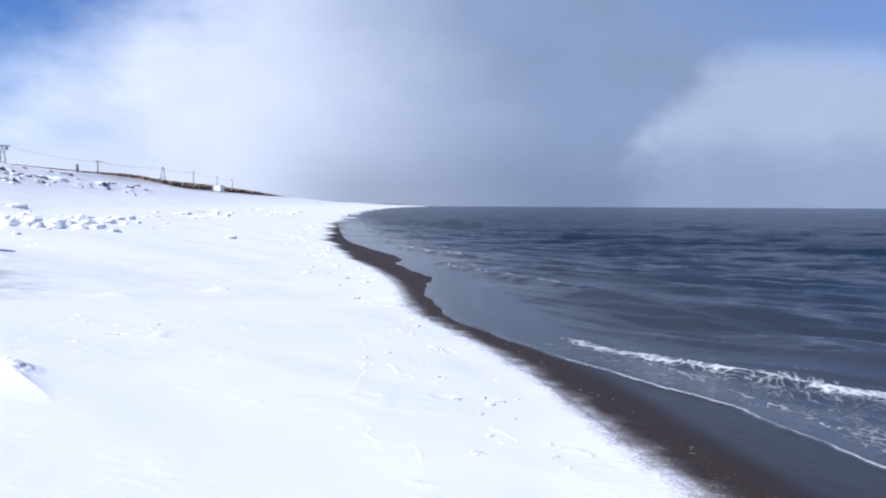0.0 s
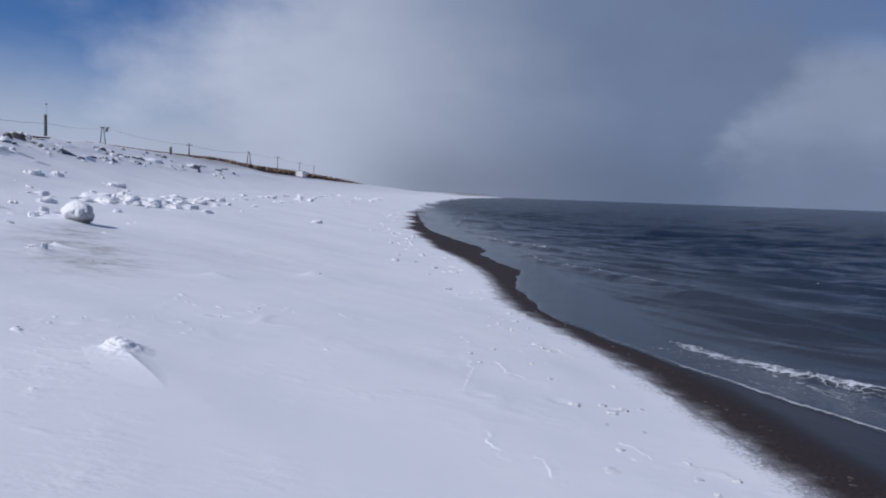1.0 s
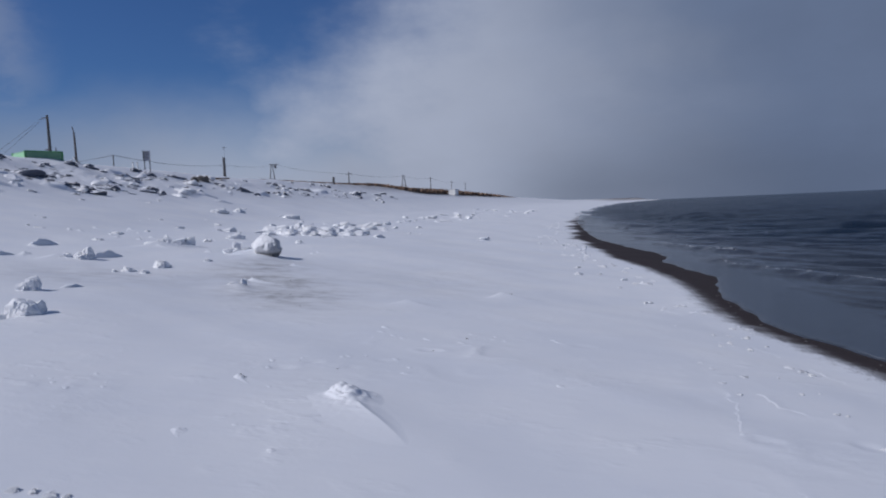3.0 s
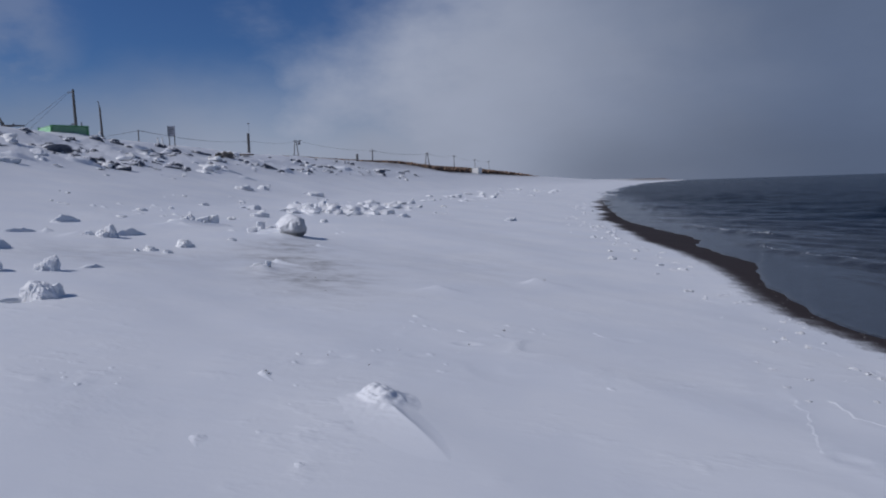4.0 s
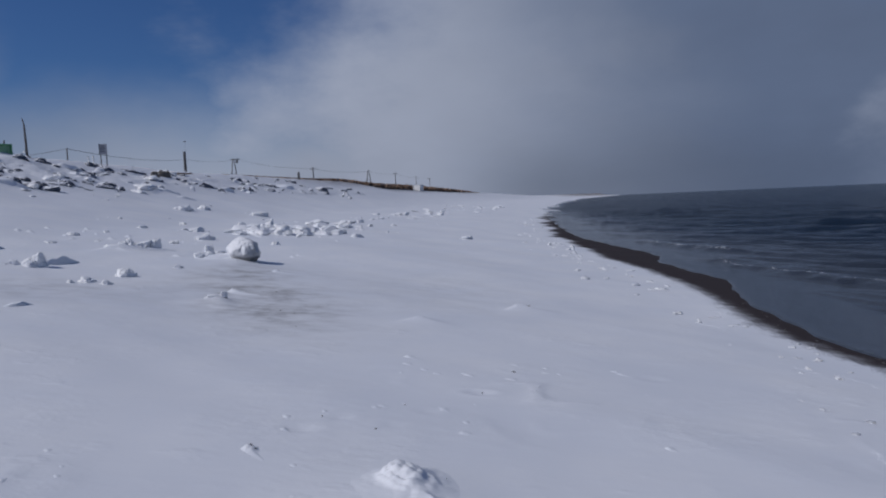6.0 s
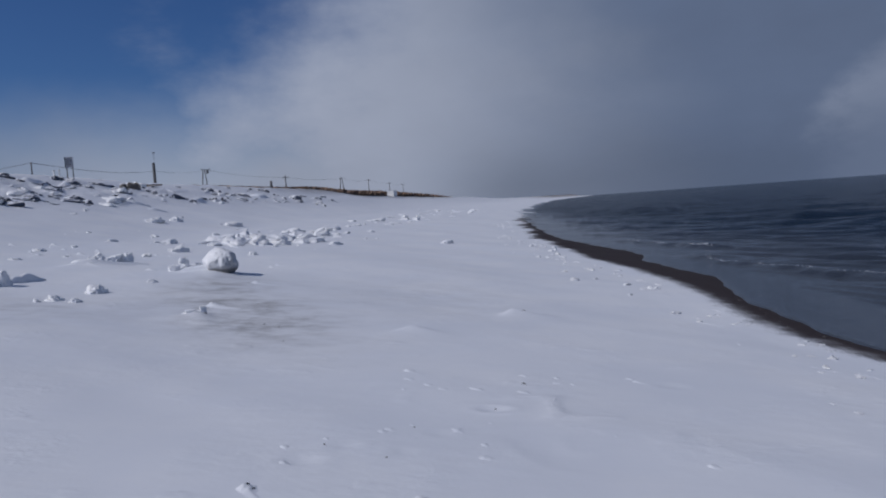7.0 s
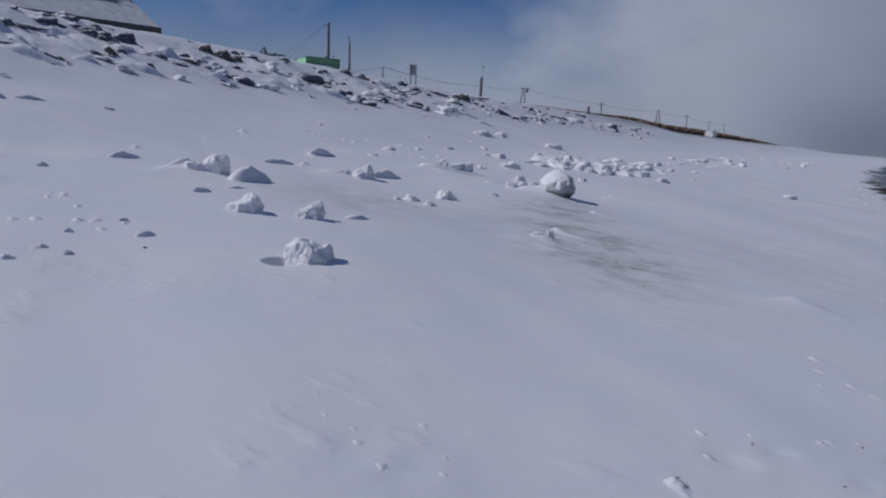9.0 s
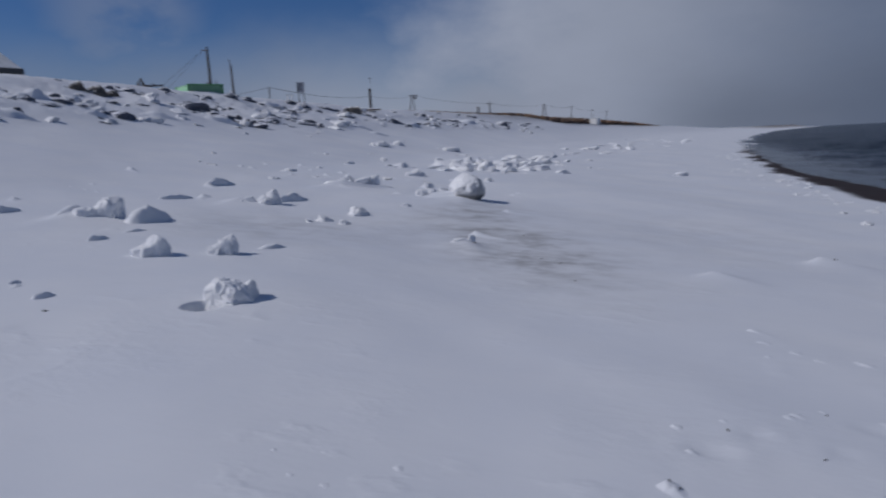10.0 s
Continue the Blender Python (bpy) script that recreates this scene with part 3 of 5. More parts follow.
def sea_z(x, y):
    d = x - water_x(y)
    near = np.clip((d - 0.3) / 4.0, 0.03, 1)
    h, _ = rollers(x, y)
    z = SEA + h * np.clip((d - 0.6) / 1.6, 0, 1)
    s, far = wave_line(x, y), np.hypot(x, y)
    gust = 0.75 + 0.45 * np.sin(0.31 * x + 0.2 * s + 1.0) * np.sin(0.17 * x - 0.35 * s)
    for lam, a, ph, q in CHOP:
        p = (math.cos(a) * s + math.sin(a) * x) * 6.28 / lam + ph + 0.9 * np.sin((x - 0.3 * s) * 6.28 / (4.3 * lam) + q)
        sharp = np.exp(1.3 * (np.sin(p) - 1)) - 0.4
        z += 0.030 * lam ** 0.5 * near * gust * sharp * np.clip(1.5 - far / (28 * lam + 20), 0, 1)
    g = ground_z(x, y)
    film = g + 0.024 * np.clip((d + 0.03) / 0.06, -2, 1) + 0.012 * np.clip(d / 1.0, 0, 1)
    return np.where(d < -0.12, g - 0.05 - 0.2 * np.minimum(-d, 0.5), np.where(d < 0, film, np.maximum(z, film)))


def foam_field(x, y, z):
    d = x - water_x(y)
    _, f = rollers(x, y)
    on = np.clip((11.4 - y) / 1.2, 0, 1)
    bore = np.interp(y, (4, 7.2, 8.2, 9.0, 9.65, 10.4, 11.5), (7.9, 6.4, 5.64, 4.78, 4.46, 4.05, 3.75)) + 0.10 * np.sin(5 * y) + 0.05 * np.sin(11 * y + 1)
    thin = np.interp(y, (4, 7.16, 8.2, 9.3, 10), (5.4, 4.95, 4.75, 4.51, 4.3)) + 0.05 * np.sin(7 * y)
    c = x - bore
    broad = 0.62 * np.where(c < 0, np.exp(-(c / 0.30) ** 2), np.exp(-(c / 0.42) ** 2)) * on
    line = 0.55 * np.exp(-((x - thin) / 0.06) ** 2) * np.clip((9.8 - y) / 1.0, 0, 1)
    lace = 0.34 * np.clip(d / 0.3, 0, 1) * np.clip((bore - x) / 0.3, 0, 1) * on
    lace = np.maximum(lace, 0.28 * np.exp(-((d - 0.5) / 0.5) ** 2) * np.clip(np.sin(0.55 * y + 0.4) - 0.2, 0, 1))
    return np.clip(np.maximum(np.maximum(np.maximum(broad, line), f), lace), 0, 1)


water = sheet("water", steps(-1.5, 4600, 2.2, 12.0, 0.065, 1.024, 1.1), steps(-900, 4700, 5.0, 42.0, 0.075, 1.024, 1.16), sea_z,
              {"foam": foam_field, "reach": lambda x, y, z: (x - water_x(y)) * np.interp(y, (35, 70, 130), (1, 2.2, 5)), "rim": lambda x, y, z: np.clip((11 - y) / 3, 0.08, 1)}, M_SEA,
              keep=lambda x, y: x > water_x(y) - 0.6)
tagged(water, "slate-blue winter sea with low waves and thin foam", "sea", kind="structure")

# ---------------------------------------------------------------- mesh helpers
def mesh_of(name, bm, mat, smooth=True):
    me = bpy.data.meshes.new(name)
    for f in bm.faces:
        f.smooth = smooth
    bm.to_mesh(me)
    bm.free()
    me.materials.append(mat)
    return me


def part(name, bm, mat, parent, label="", smooth=False):
    ob = new(name, mesh_of(name, bm, mat, smooth))
    ob.parent = parent
    if label:
        ob["label"] = label
    return ob


def holder(name, x, y, z, turn=0.0):
    ob = new(name)
    ob.matrix_world = pose(x, y, z, 0, 0, turn)
    return ob


def box(bm, x0, x1, y0, y1, z0, z1, bevel=0.0):
    made = bmesh.ops.create_cube(bm, size=1.0)["verts"]
    bmesh.ops.scale(bm, vec=(x1 - x0, y1 - y0, z1 - z0), verts=made)
    bmesh.ops.translate(bm, vec=((x0 + x1) / 2, (y0 + y1) / 2, (z0 + z1) / 2), verts=made)
    if bevel:
        edges = list({e for v in made for e in v.link_edges})
        bmesh.ops.bevel(bm, geom=edges, offset=bevel, segments=2, affect="EDGES")
    return bm


def rod(bm, a, b, r0, r1=None, n=8):
    a, b = Vector(a), Vector(b)
    m = Matrix.Translation((a + b) / 2) @ (b - a).to_track_quat("Z", "Y").to_matrix().to_4x4()
    bmesh.ops.create_cone(bm, cap_ends=True, segments=n, radius1=r0, radius2=r0 if r1 is None else r1, depth=(b - a).length, matrix=m)
    return bm


def lump_bm(seed, w, d, h, rough=0.35, detail=3, chunky=0.0, flat=0.25):
    """A knobbly lump, sunk a little below its foot."""
    bm = bmesh.new()
    bmesh.ops.create_icosphere(bm, subdivisions=detail, radius=1.0)
    off = Vector((seed * 3.17, seed * 1.91, seed * 7.3))
    for v in bm.verts:
        p = v.co.copy()
        k = 1 + rough * noise.fractal(p * 1.3 + off, 1.0, 2.0, 4) + 0.35 * rough * noise.fractal(p * 4.2 + off, 0.8, 2.1, 3) + (0.22 * rough * noise.fractal(p * 9.0 + off, 0.7, 2.1, 3) if detail > 4 else 0.0)
        if chunky:
            cell = noise.cell_vector(p * 1.6 + off)
            k += chunky * (cell.x - 0.5)
        p *= max(k, 0.3)
        p.z = max(p.z if p.z < 0.6 else 0.6 + 0.45 * (p.z - 0.6), -flat)
        v.co = Vector((p.x * w / 2, p.y * d / 2, (p.z + flat * 0.6) * h / (1 + 0.6 * flat)))
    if chunky:
        bmesh.ops.smooth_vert(bm, verts=bm.verts, factor=0.4, use_axis_x=True, use_axis_y=True, use_axis_z=True)
    return bm


def facet_bm(seed, cuts=7, jag=0.0):
    """A broken stone of unit size: a ball cut by planes, its faces roughened."""
    rnd = random.Random(seed)
    bm = bmesh.new()
    bmesh.ops.create_icosphere(bm, subdivisions=2, radius=0.62)
    for _ in range(cuts):
        n = Vector((rnd.uniform(-1, 1), rnd.uniform(-1, 1), rnd.uniform(-0.5, 1))).normalized()
        res = bmesh.ops.bisect_plane(bm, geom=bm.verts[:] + bm.edges[:] + bm.faces[:], plane_co=n * rnd.uniform(0.24, 0.5), plane_no=n, clear_outer=True)
        edges = [g for g in res["geom_cut"] if isinstance(g, bmesh.types.BMEdge)]
        if edges:
            bmesh.ops.contextual_create(bm, geom=edges)
    off = Vector((seed * 2.3, seed, 0))
    if jag:
        bmesh.ops.triangulate(bm, faces=bm.faces)
        bmesh.ops.subdivide_edges(bm, edges=[e for e in bm.edges if e.calc_length() > 0.25], cuts=2, use_grid_fill=True)
        bmesh.ops.triangulate(bm, faces=bm.faces)
    for v in bm.verts:
        v.co *= 1 + 0.10 * noise.noise(v.co * 3 + off) + jag * noise.fractal(v.co * 3.5 + off, 0.8, 2.0, 3)
    return bm


def crag_bm(seed, w, d, h, planes=9, round_=12, crag=0.10, detail=4, sink=0.3, bm=None, at=(0, 0), turn=0.0, facets=None, lean=(-0.30, 0.45)):
    """A broken block: a ball trimmed by planes to a many-sided body, its edges rounded and its faces gnawed."""
    r_ = np.random.default_rng(seed)
    sides = np.arange(planes - 3) * 6.283 / (planes - 3) + r_.uniform(-0.4, 0.4, planes - 3)
    n = np.stack([np.cos(sides), np.sin(sides), r_.uniform(*lean, planes - 3)], 1)
    n = np.concatenate([n, np.stack([r_.uniform(-0.5, 0.5, 3), r_.uniform(-0.5, 0.5, 3), np.ones(3)], 1)])
    n /= np.linalg.norm(n, axis=1, keepdims=True)
    dist = np.r_[r_.uniform(0.72, 1.0, planes - 3), r_.uniform(0.60, 0.85, 3)]
    if facets:
        n, dist = np.array([f[:3] for f in facets], float), np.array([f[3] for f in facets])
        n /= np.linalg.norm(n, axis=1, keepdims=True)
    mine = bmesh.new()
    bmesh.ops.create_icosphere(mine, subdivisions=detail, radius=1.0)
    off = Vector((seed * 1.7, seed * 0.9, seed * 2.3))
    c, s = math.cos(radians(turn)), math.sin(radians(turn))
    for v in mine.verts:
        p = v.co.normalized()
        near = np.clip(n @ np.array(p), 0, None) / dist
        k = 1 / max(float((near ** round_).sum()) ** (1 / round_), 0.72)
        k *= 1 + crag * (0.9 - 2.4 * abs(noise.noise(p * 2.1 + off))) + 0.9 * crag * noise.fractal(p * 4.5 + off, 0.75, 2.0, 5)
        v.co = p * k
    lo = [min(v.co[i] for v in mine.verts) for i in range(3)]
    hi = [max(v.co[i] for v in mine.verts) for i in range(3)]
    for v in mine.verts:
        x = ((v.co.x - lo[0]) / (hi[0] - lo[0]) - 0.5) * w + at[0]
        y = ((v.co.y - lo[1]) / (hi[1] - lo[1]) - 0.5) * d + at[1]
        z = v.co.z / hi[2]
        z = max(z if z < 0.7 else 0.7 + 0.7 * (z - 0.7), -sink)
        v.co = (x * c - y * s, x * s + y * c, h * (z + 0.5 * sink) / (0.91 + 0.5 * sink))
    if bm is None:
        return mine
    me = bpy.data.meshes.new("piece")
    mine.to_mesh(me)
    mine.free()
    bm.from_mesh(me)
    bpy.data.meshes.remove(me)
    return bm


def block_of(x, y, pieces, seed, turn, label, group="lumps of snow on the beach", crag=0.16, name="snow_lump"):
    """A lump of packed snow made of a few broken blocks frozen together: offset along, offset across, width, height."""
    bm = bmesh.new()
    for i, (u, v, wide, high) in enumerate(pieces):
        crag_bm(seed * 10 + i, wide, wide * 0.85, high, 9, 16, crag, 5 if seed < 10 else 4, 0.3, bm, (u, v), turn)
    ob = new(name, mesh_of(name, bm, M_CLUMP))
    ob.matrix_world = pose(x, y, gz(x, y) - 0.03)
    tagged(ob, label, "snow lump", group)
    return ob


def hump(x, y, length, across, high, turn, seed, label, group, skew=0.12):
    """A smooth wind-packed hump of snow with a sharp brow, growing out of the slope."""
    us, vs = np.linspace(-0.62, 0.75, 40), np.linspace(-0.6, 0.6, 26)
    U, V = np.meshgrid(us, vs, indexing="ij")
    u, v = U.ravel(), V.ravel()
    n1 = np.array([noise.fractal(Vector((a * 2.2 + seed, b * 2.2, seed * 1.3)), 0.9, 2.0, 4) for a, b in zip(u, v)])
    a = np.where(u < skew, 0.52 + 0.05 * np.sin(seed), 0.60)
    brow = -0.12 + 0.10 * (u - skew) + 0.05 * n1
    q = np.abs((u - skew) / a) ** 1.6 + np.abs((v - brow) / np.where(v < brow, 0.15, 0.60)) ** np.where(v < brow, 1.9, 1.5)
    body = np.clip(1 - q, 0, 1) ** 0.85
    n2 = np.array([noise.fractal(Vector((a * 7.5 + seed, b * 7.5, seed * 2.3)), 0.8, 2.0, 4) for a, b in zip(u, v)])
    h = body * (1 + 0.40 * n1 + 0.13 * n2) + 0.10 * np.clip(n1, 0, 1) * (body > 0.02)
    c, s = math.cos(radians(turn)), math.sin(radians(turn))
    X, Y = x + u * length * c - v * across * s, y + u * length * s + v * across * c
    Z = ground_z(X, Y) + 0.8 * high * h - 0.006
    rim = (U == us[0]) | (U == us[-1]) | (V == vs[0]) | (V == vs[-1])
    Z = Z - 0.03 * rim.ravel()
    idx = np.arange(len(u)).reshape(U.shape)
    quads = np.stack([idx[:-1, :-1], idx[1:, :-1], idx[1:, 1:], idx[:-1, 1:]], -1).reshape(-1, 4)
    z0 = gz(x, y)
    me = bpy.data.meshes.new("snow_hump")
    me.from_pydata(np.stack([X - x, Y - y, Z - z0], 1).tolist(), [], quads.tolist())
    me.polygons.foreach_set("use_smooth", np.ones(len(me.polygons), dtype=bool))
    me.materials.append(M_DRIFT)
    ob = new("snow_hump", me)
    ob.matrix_world = pose(x, y, z0)
    tagged(ob, label, "snow hump", group)
    return ob


M_DRIFT = drift_material()
# ---------------------------------------------------------------- lumps of snow and ice on the beach
ROUGH = "craggy lump of packed snow resting on the snowfield"
LOW = "low broken lump of snow half buried in drift"
SMOOTH = "smooth wind-packed hump of snow with a shaded face"
block_of(-6.37, 8.42, [(0, 0, 0.38, 0.21), (-0.07, 0.02, 0.28, 0.20), (0.09, 0.03, 0.26, 0.16), (0.03, -0.08, 0.26, 0.12)], 1, 30, "craggy lump of packed snow beside its own hollow", crag=0.075)
block_of(-7.97, 9.57, [(-0.03, 0, 0.28, 0.20), (0.04, 0.0, 0.27, 0.225), (-0.11, -0.03, 0.22, 0.13)], 2, 36, "tooth-shaped block of packed snow with an overhanging top", crag=0.06)
block_of(-7.45, 9.97, [(0, 0, 0.25, 0.17), (0.04, 0.02, 0.20, 0.215), (-0.08, -0.03, 0.18, 0.13)], 3, 36, ROUGH, crag=0.13)
block_of(-10.08, 11.32, [(0.02, 0.0, 0.44, 0.28), (-0.20, -0.06, 0.46, 0.17), (-0.42, -0.02, 0.34, 0.09)], 4, 36, "rounded lump of packed snow with drift against it", crag=0.10)
hump(-10.5, 11.15, 0.8, 0.42, 0.08, 70, 4.4, SMOOTH, "lumps of snow on the beach")
hump(-9.58, 11.42, 0.66, 0.60, 0.25, 74, 5.2, "wedge-shaped hump of snow with a shaded face", "lumps of snow on the beach", skew=0.0)
hump(-10.63, 8.24, 0.55, 0.48, 0.21, 76, 6.1, SMOOTH, "lumps of snow on the beach", skew=0.12)
hump(-11.45, 10.95, 0.42, 0.26, 0.12, 72, 7.7, SMOOTH, "lumps of snow on the beach")
hump(-17.3, 12.1, 1.15, 0.6, 0.22, 68, 8.8, SMOOTH, "lumps of snow on the beach")
hump(-18.1, 11.3, 1.0, 0.5, 0.18, 68, 9.4, SMOOTH, "lumps of snow on the beach")
hump(-16.3, 12.9, 0.6, 0.3, 0.10, 70, 10.3, SMOOTH, "lumps of snow on the beach")
hump(-14.7, 10.4, 0.6, 0.25, 0.08, 72, 11.9, SMOOTH, "lumps of snow on the beach")
hump(-11.0, 13.75, 0.6, 0.34, 0.13, 66, 12.7, SMOOTH, "lumps of snow on the beach")
hump(-11.7, 16.05, 0.6, 0.36, 0.17, 62, 13.5, SMOOTH, "lumps of snow on the beach")
block_of(-9.55, 14.27, [(-0.40, 0, 0.16, 0.10), (-0.22, 0.02, 0.20, 0.15), (-0.06, -0.02, 0.24, 0.17), (0.13, 0, 0.34, 0.25), (0.0, -0.08, 0.30, 0.11)], 5, 36, "row of broken snow blocks rising to a pointed one")
hump(-9.5, 14.85, 0.66, 0.36, 0.17, 62, 15.2, SMOOTH, "lumps of snow on the beach")
block_of(-9.62, 17.95, [(-0.40, -0.04, 0.40, 0.16), (-0.12, 0, 0.50, 0.21), (0.18, 0.02, 0.48, 0.20), (0.42, 0.02, 0.34, 0.23), (-0.05, 0.28, 0.32, 0.27)], 6, 36, "long low bank of snow with gnawed holes", crag=0.22)
hump(-9.7, 17.75, 1.5, 0.8, 0.10, 34, 16.1, SMOOTH, "lumps of snow on the beach")
block_of(-9.58, 21.85, [(0, 0, 0.30, 0.24), (-0.14, 0, 0.28, 0.15), (0.14, 0.02, 0.28, 0.14)], 7, 36, "pointed lump of snow on the open snowfield")
block_of(-7.50, 17.15, [(-0.28, 0.02, 0.26, 0.17), (-0.10, -0.03, 0.34, 0.17), (0.10, 0.02, 0.30, 0.18), (0.0, 0.45, 0.26, 0.28), (0.26, -0.04, 0.32, 0.12)], 8, 36, "ragged snow crust drifted against the ice boulder", crag=0.24)
hump(-7.35, 16.9, 1.0, 0.8, 0.10, 20, 17.6, SMOOTH, "lumps of snow on the beach")
block_of(-5.66, 12.5, [(-0.05, 0, 0.22, 0.08), (0.08, 0, 0.12, 0.11), (-0.13, 0.02, 0.12, 0.05)], 9, 36, LOW)
# x, y, width, height
for i, (x, y, wide, high) in enumerate(((-7.8, 14.05, 0.30, 0.17), (-7.95, 13.2, 0.22, 0.13), (-7.6, 13.1, 0.16, 0.10), (-8.1, 13.0, 0.10, 0.08), (-7.48, 15.35, 0.16, 0.09), (-7.45, 21.3, 0.22, 0.13), (-2.7, 31.0, 0.48, 0.17), (-6.5, 27.9, 0.46, 0.18),
                                        (-12.83, 24.9, 0.28, 0.12), (-12.45, 22.0, 0.18, 0.09), (-12.6, 20.6, 0.34, 0.11), (-16.0, 35.3, 0.8, 0.24), (-15.8, 37.3, 0.55, 0.26), (-13.9, 40.0, 0.9, 0.28), (-11.87, 31.4, 0.30, 0.16), (-10.56, 29.1, 0.36, 0.20))):
    block_of(x, y, [(0, 0, wide, high), (-0.35 * wide, 0.02, 0.6 * wide, 0.6 * high), (0.4 * wide, 0, 0.45 * wide, 0.55 * high)], 20 + i, 36, LOW, crag=0.22)
for i, (x, y, wide, high) in enumerate(((-9.03, 9.95, 0.30, 0.07), (-11.25, 8.36, 0.22, 0.08), (-11.02, 9.45, 0.18, 0.07), (-8.23, 8.22, 0.12, 0.05), (-7.71, 7.97, 0.22, 0.06), (-8.14, 7.61, 0.11, 0.045), (-7.82, 7.16, 0.10, 0.045), (-7.58, 7.18, 0.10, 0.045),
                                        (-7.68, 6.79, 0.13, 0.045), (-9.55, 7.18, 0.15, 0.06), (-9.78, 7.48, 0.14, 0.05), (-13.07, 9.2, 0.34, 0.11), (-7.31, 10.55, 0.42, 0.06), (-9.1, 10.6, 0.36, 0.04), (-16.3, 12.3, 0.40, 0.16))):
    hump(x, y, 0.8 * wide, 0.65 * wide, high, 66 + 8 * math.sin(3.1 * i), 30.3 + 1.7 * i, "little crust of snow broken by the wind", "crusts on the snowfield")
# heap of slabs on the strand line
for i, (x, y, wide, high) in enumerate(((-10.5, 30.6, 0.5, 0.36), (-9.25, 28.15, 0.75, 0.42), (-8.6, 28.8, 0.85, 0.30), (-9.3, 33.8, 0.8, 0.34), (-9.0, 27.3, 0.6, 0.22), (-10.0, 29.3, 0.6, 0.26), (-7.9, 28.6, 0.45, 0.2), (-8.4, 31.5, 0.6, 0.24))):
    block_of(x, y, [(0, 0, 0.8 * wide, 0.8 * high), (-0.4 * wide, 0.1, 0.7 * wide, 0.55 * high), (0.45 * wide, -0.05, 0.65 * wide, 0.4 * high), (0.1, -0.3 * wide, 0.8 * wide, 0.35 * high)], 60 + i, 30 + 9 * i, "heap of broken snow slabs on the strand line", "heap of broken snow slabs", 0.26)

EGG = [(-0.62, -0.2, 0.80, 0.74), (1, -0.1, 0.25, 0.88), (0.75, 0, -0.65, 0.86), (-1, 0, -0.2, 0.88), (-0.5, 0, -0.85, 0.84), (0.1, -1, 0.3, 0.80), (0, 1, 0.1, 0.85), (0.45, -0.1, 0.9, 0.80), (0.6, -0.8, -0.1, 0.78), (-0.5, -0.8, 0.0, 0.76), (-0.2, -0.55, 0.8, 0.70), (0.85, -0.4, 0.5, 0.78)]
boulder = new("ice_boulder", mesh_of("ice_boulder", crag_bm(412, 0.68, 0.60, 0.47, 9, 18, 0.055, 5, 0.62, turn=31, facets=EGG), M_ICE))
for v in boulder.data.vertices:
    tuck = min(1.0, 0.74 + 1.5 * max(0.0, v.co.z + 0.06))
    v.co.x, v.co.y = v.co.x * tuck, v.co.y * tuck
boulder.matrix_world = pose(-6.78, 16.95, gz(-6.78, 16.95) - 0.01)
tagged(boulder, "large gritty boulder of old ice and snow, dark underneath", "ice boulder")

def drift_mesh(x, y, size, turn, seed, fine=0.03, crusty=1.0, tall=1.0):
    """A carved snow drift that grows out of the ground: steep lit head, sharp crest along its tail, smooth lee face."""
    us, vs = np.arange(-0.22, 1.16, fine), np.arange(-0.62, 0.46, fine)
    U, V = np.meshgrid(us, vs, indexing="ij")
    u, v = U.ravel(), V.ravel()
    pos = np.maximum(u, 0)
    bend = v + 0.05 * np.sin(3.2 * u + seed) * u
    head = 0.085 * np.exp(-((np.minimum(u, 0) / 0.08) ** 2 + (pos / 0.22) ** 2 + (np.minimum(v, 0) / 0.08) ** 2 + (np.maximum(v, 0) / 0.15) ** 2) ** 1.1)
    side = np.where(bend >= 0, np.exp(-np.maximum(bend, 0) / 0.055), np.exp(np.minimum(bend, 0) / (0.08 + 0.12 * pos)))
    tail = 0.055 * np.maximum(0, 1 - pos / 1.08) ** 1.3 * np.exp(-(np.minimum(u, 0) / 0.10) ** 2) * side
    fade = np.clip((v + 0.62) / 0.3, 0, 1) * np.clip((0.46 - v) / 0.12, 0, 1) * np.clip((u + 0.22) / 0.08, 0, 1)
    whole = np.maximum(head, tail) * fade
    f = np.clip(whole / 0.07, 0, 1)
    near = np.exp(-(pos / 0.35) ** 2) * crusty
    n1 = np.array([noise.noise(Vector((a * 4.5 + seed, b * 4.5, seed))) for a, b in zip(u, v)])
    n2 = np.array([noise.fractal(Vector((a * 19 + seed * 3.1, b * 19, seed)), 0.8, 2.0, 4) for a, b in zip(u, v)])
    ledge = 0.006 * near * np.sin(260 * whole + 2 * n1) * f
    h = whole + ledge + 0.030 * near * n2 * f
    c, w_ = math.cos(radians(turn)), math.sin(radians(turn))
    X, Y = x + size * (u * c - v * w_), y + size * (u * w_ + v * c)
    Z = ground_z(X, Y) + size * tall * h - 0.004
    rim = (U == us[0]) | (U == us[-1]) | (V == vs[0]) | (V == vs[-1])
    Z = Z - 0.02 * rim.ravel()
    idx = np.arange(len(u)).reshape(U.shape)
    quads = np.stack([idx[:-1, :-1], idx[1:, :-1], idx[1:, 1:], idx[:-1, 1:]], -1).reshape(-1, 4)
    z0 = gz(x, y)
    me = bpy.data.meshes.new("snow_drift")
    me.from_pydata(np.stack([X - x, Y - y, Z - z0], 1).tolist(), [], quads.tolist())
    me.polygons.foreach_set("use_smooth", np.ones(len(me.polygons), dtype=bool))
    me.materials.append(M_DRIFT)
    ob = new("snow_drift", me)
    ob.matrix_world = pose(x, y, z0)
    return ob


mound = drift_mesh(-2.37, 6.37, 1.16, -55, 3, 0.009, 0.8, 0.88)
tagged(mound, "sharp wind-carved snow drift with a crusty head", "snow drift", "wind-carved drifts")
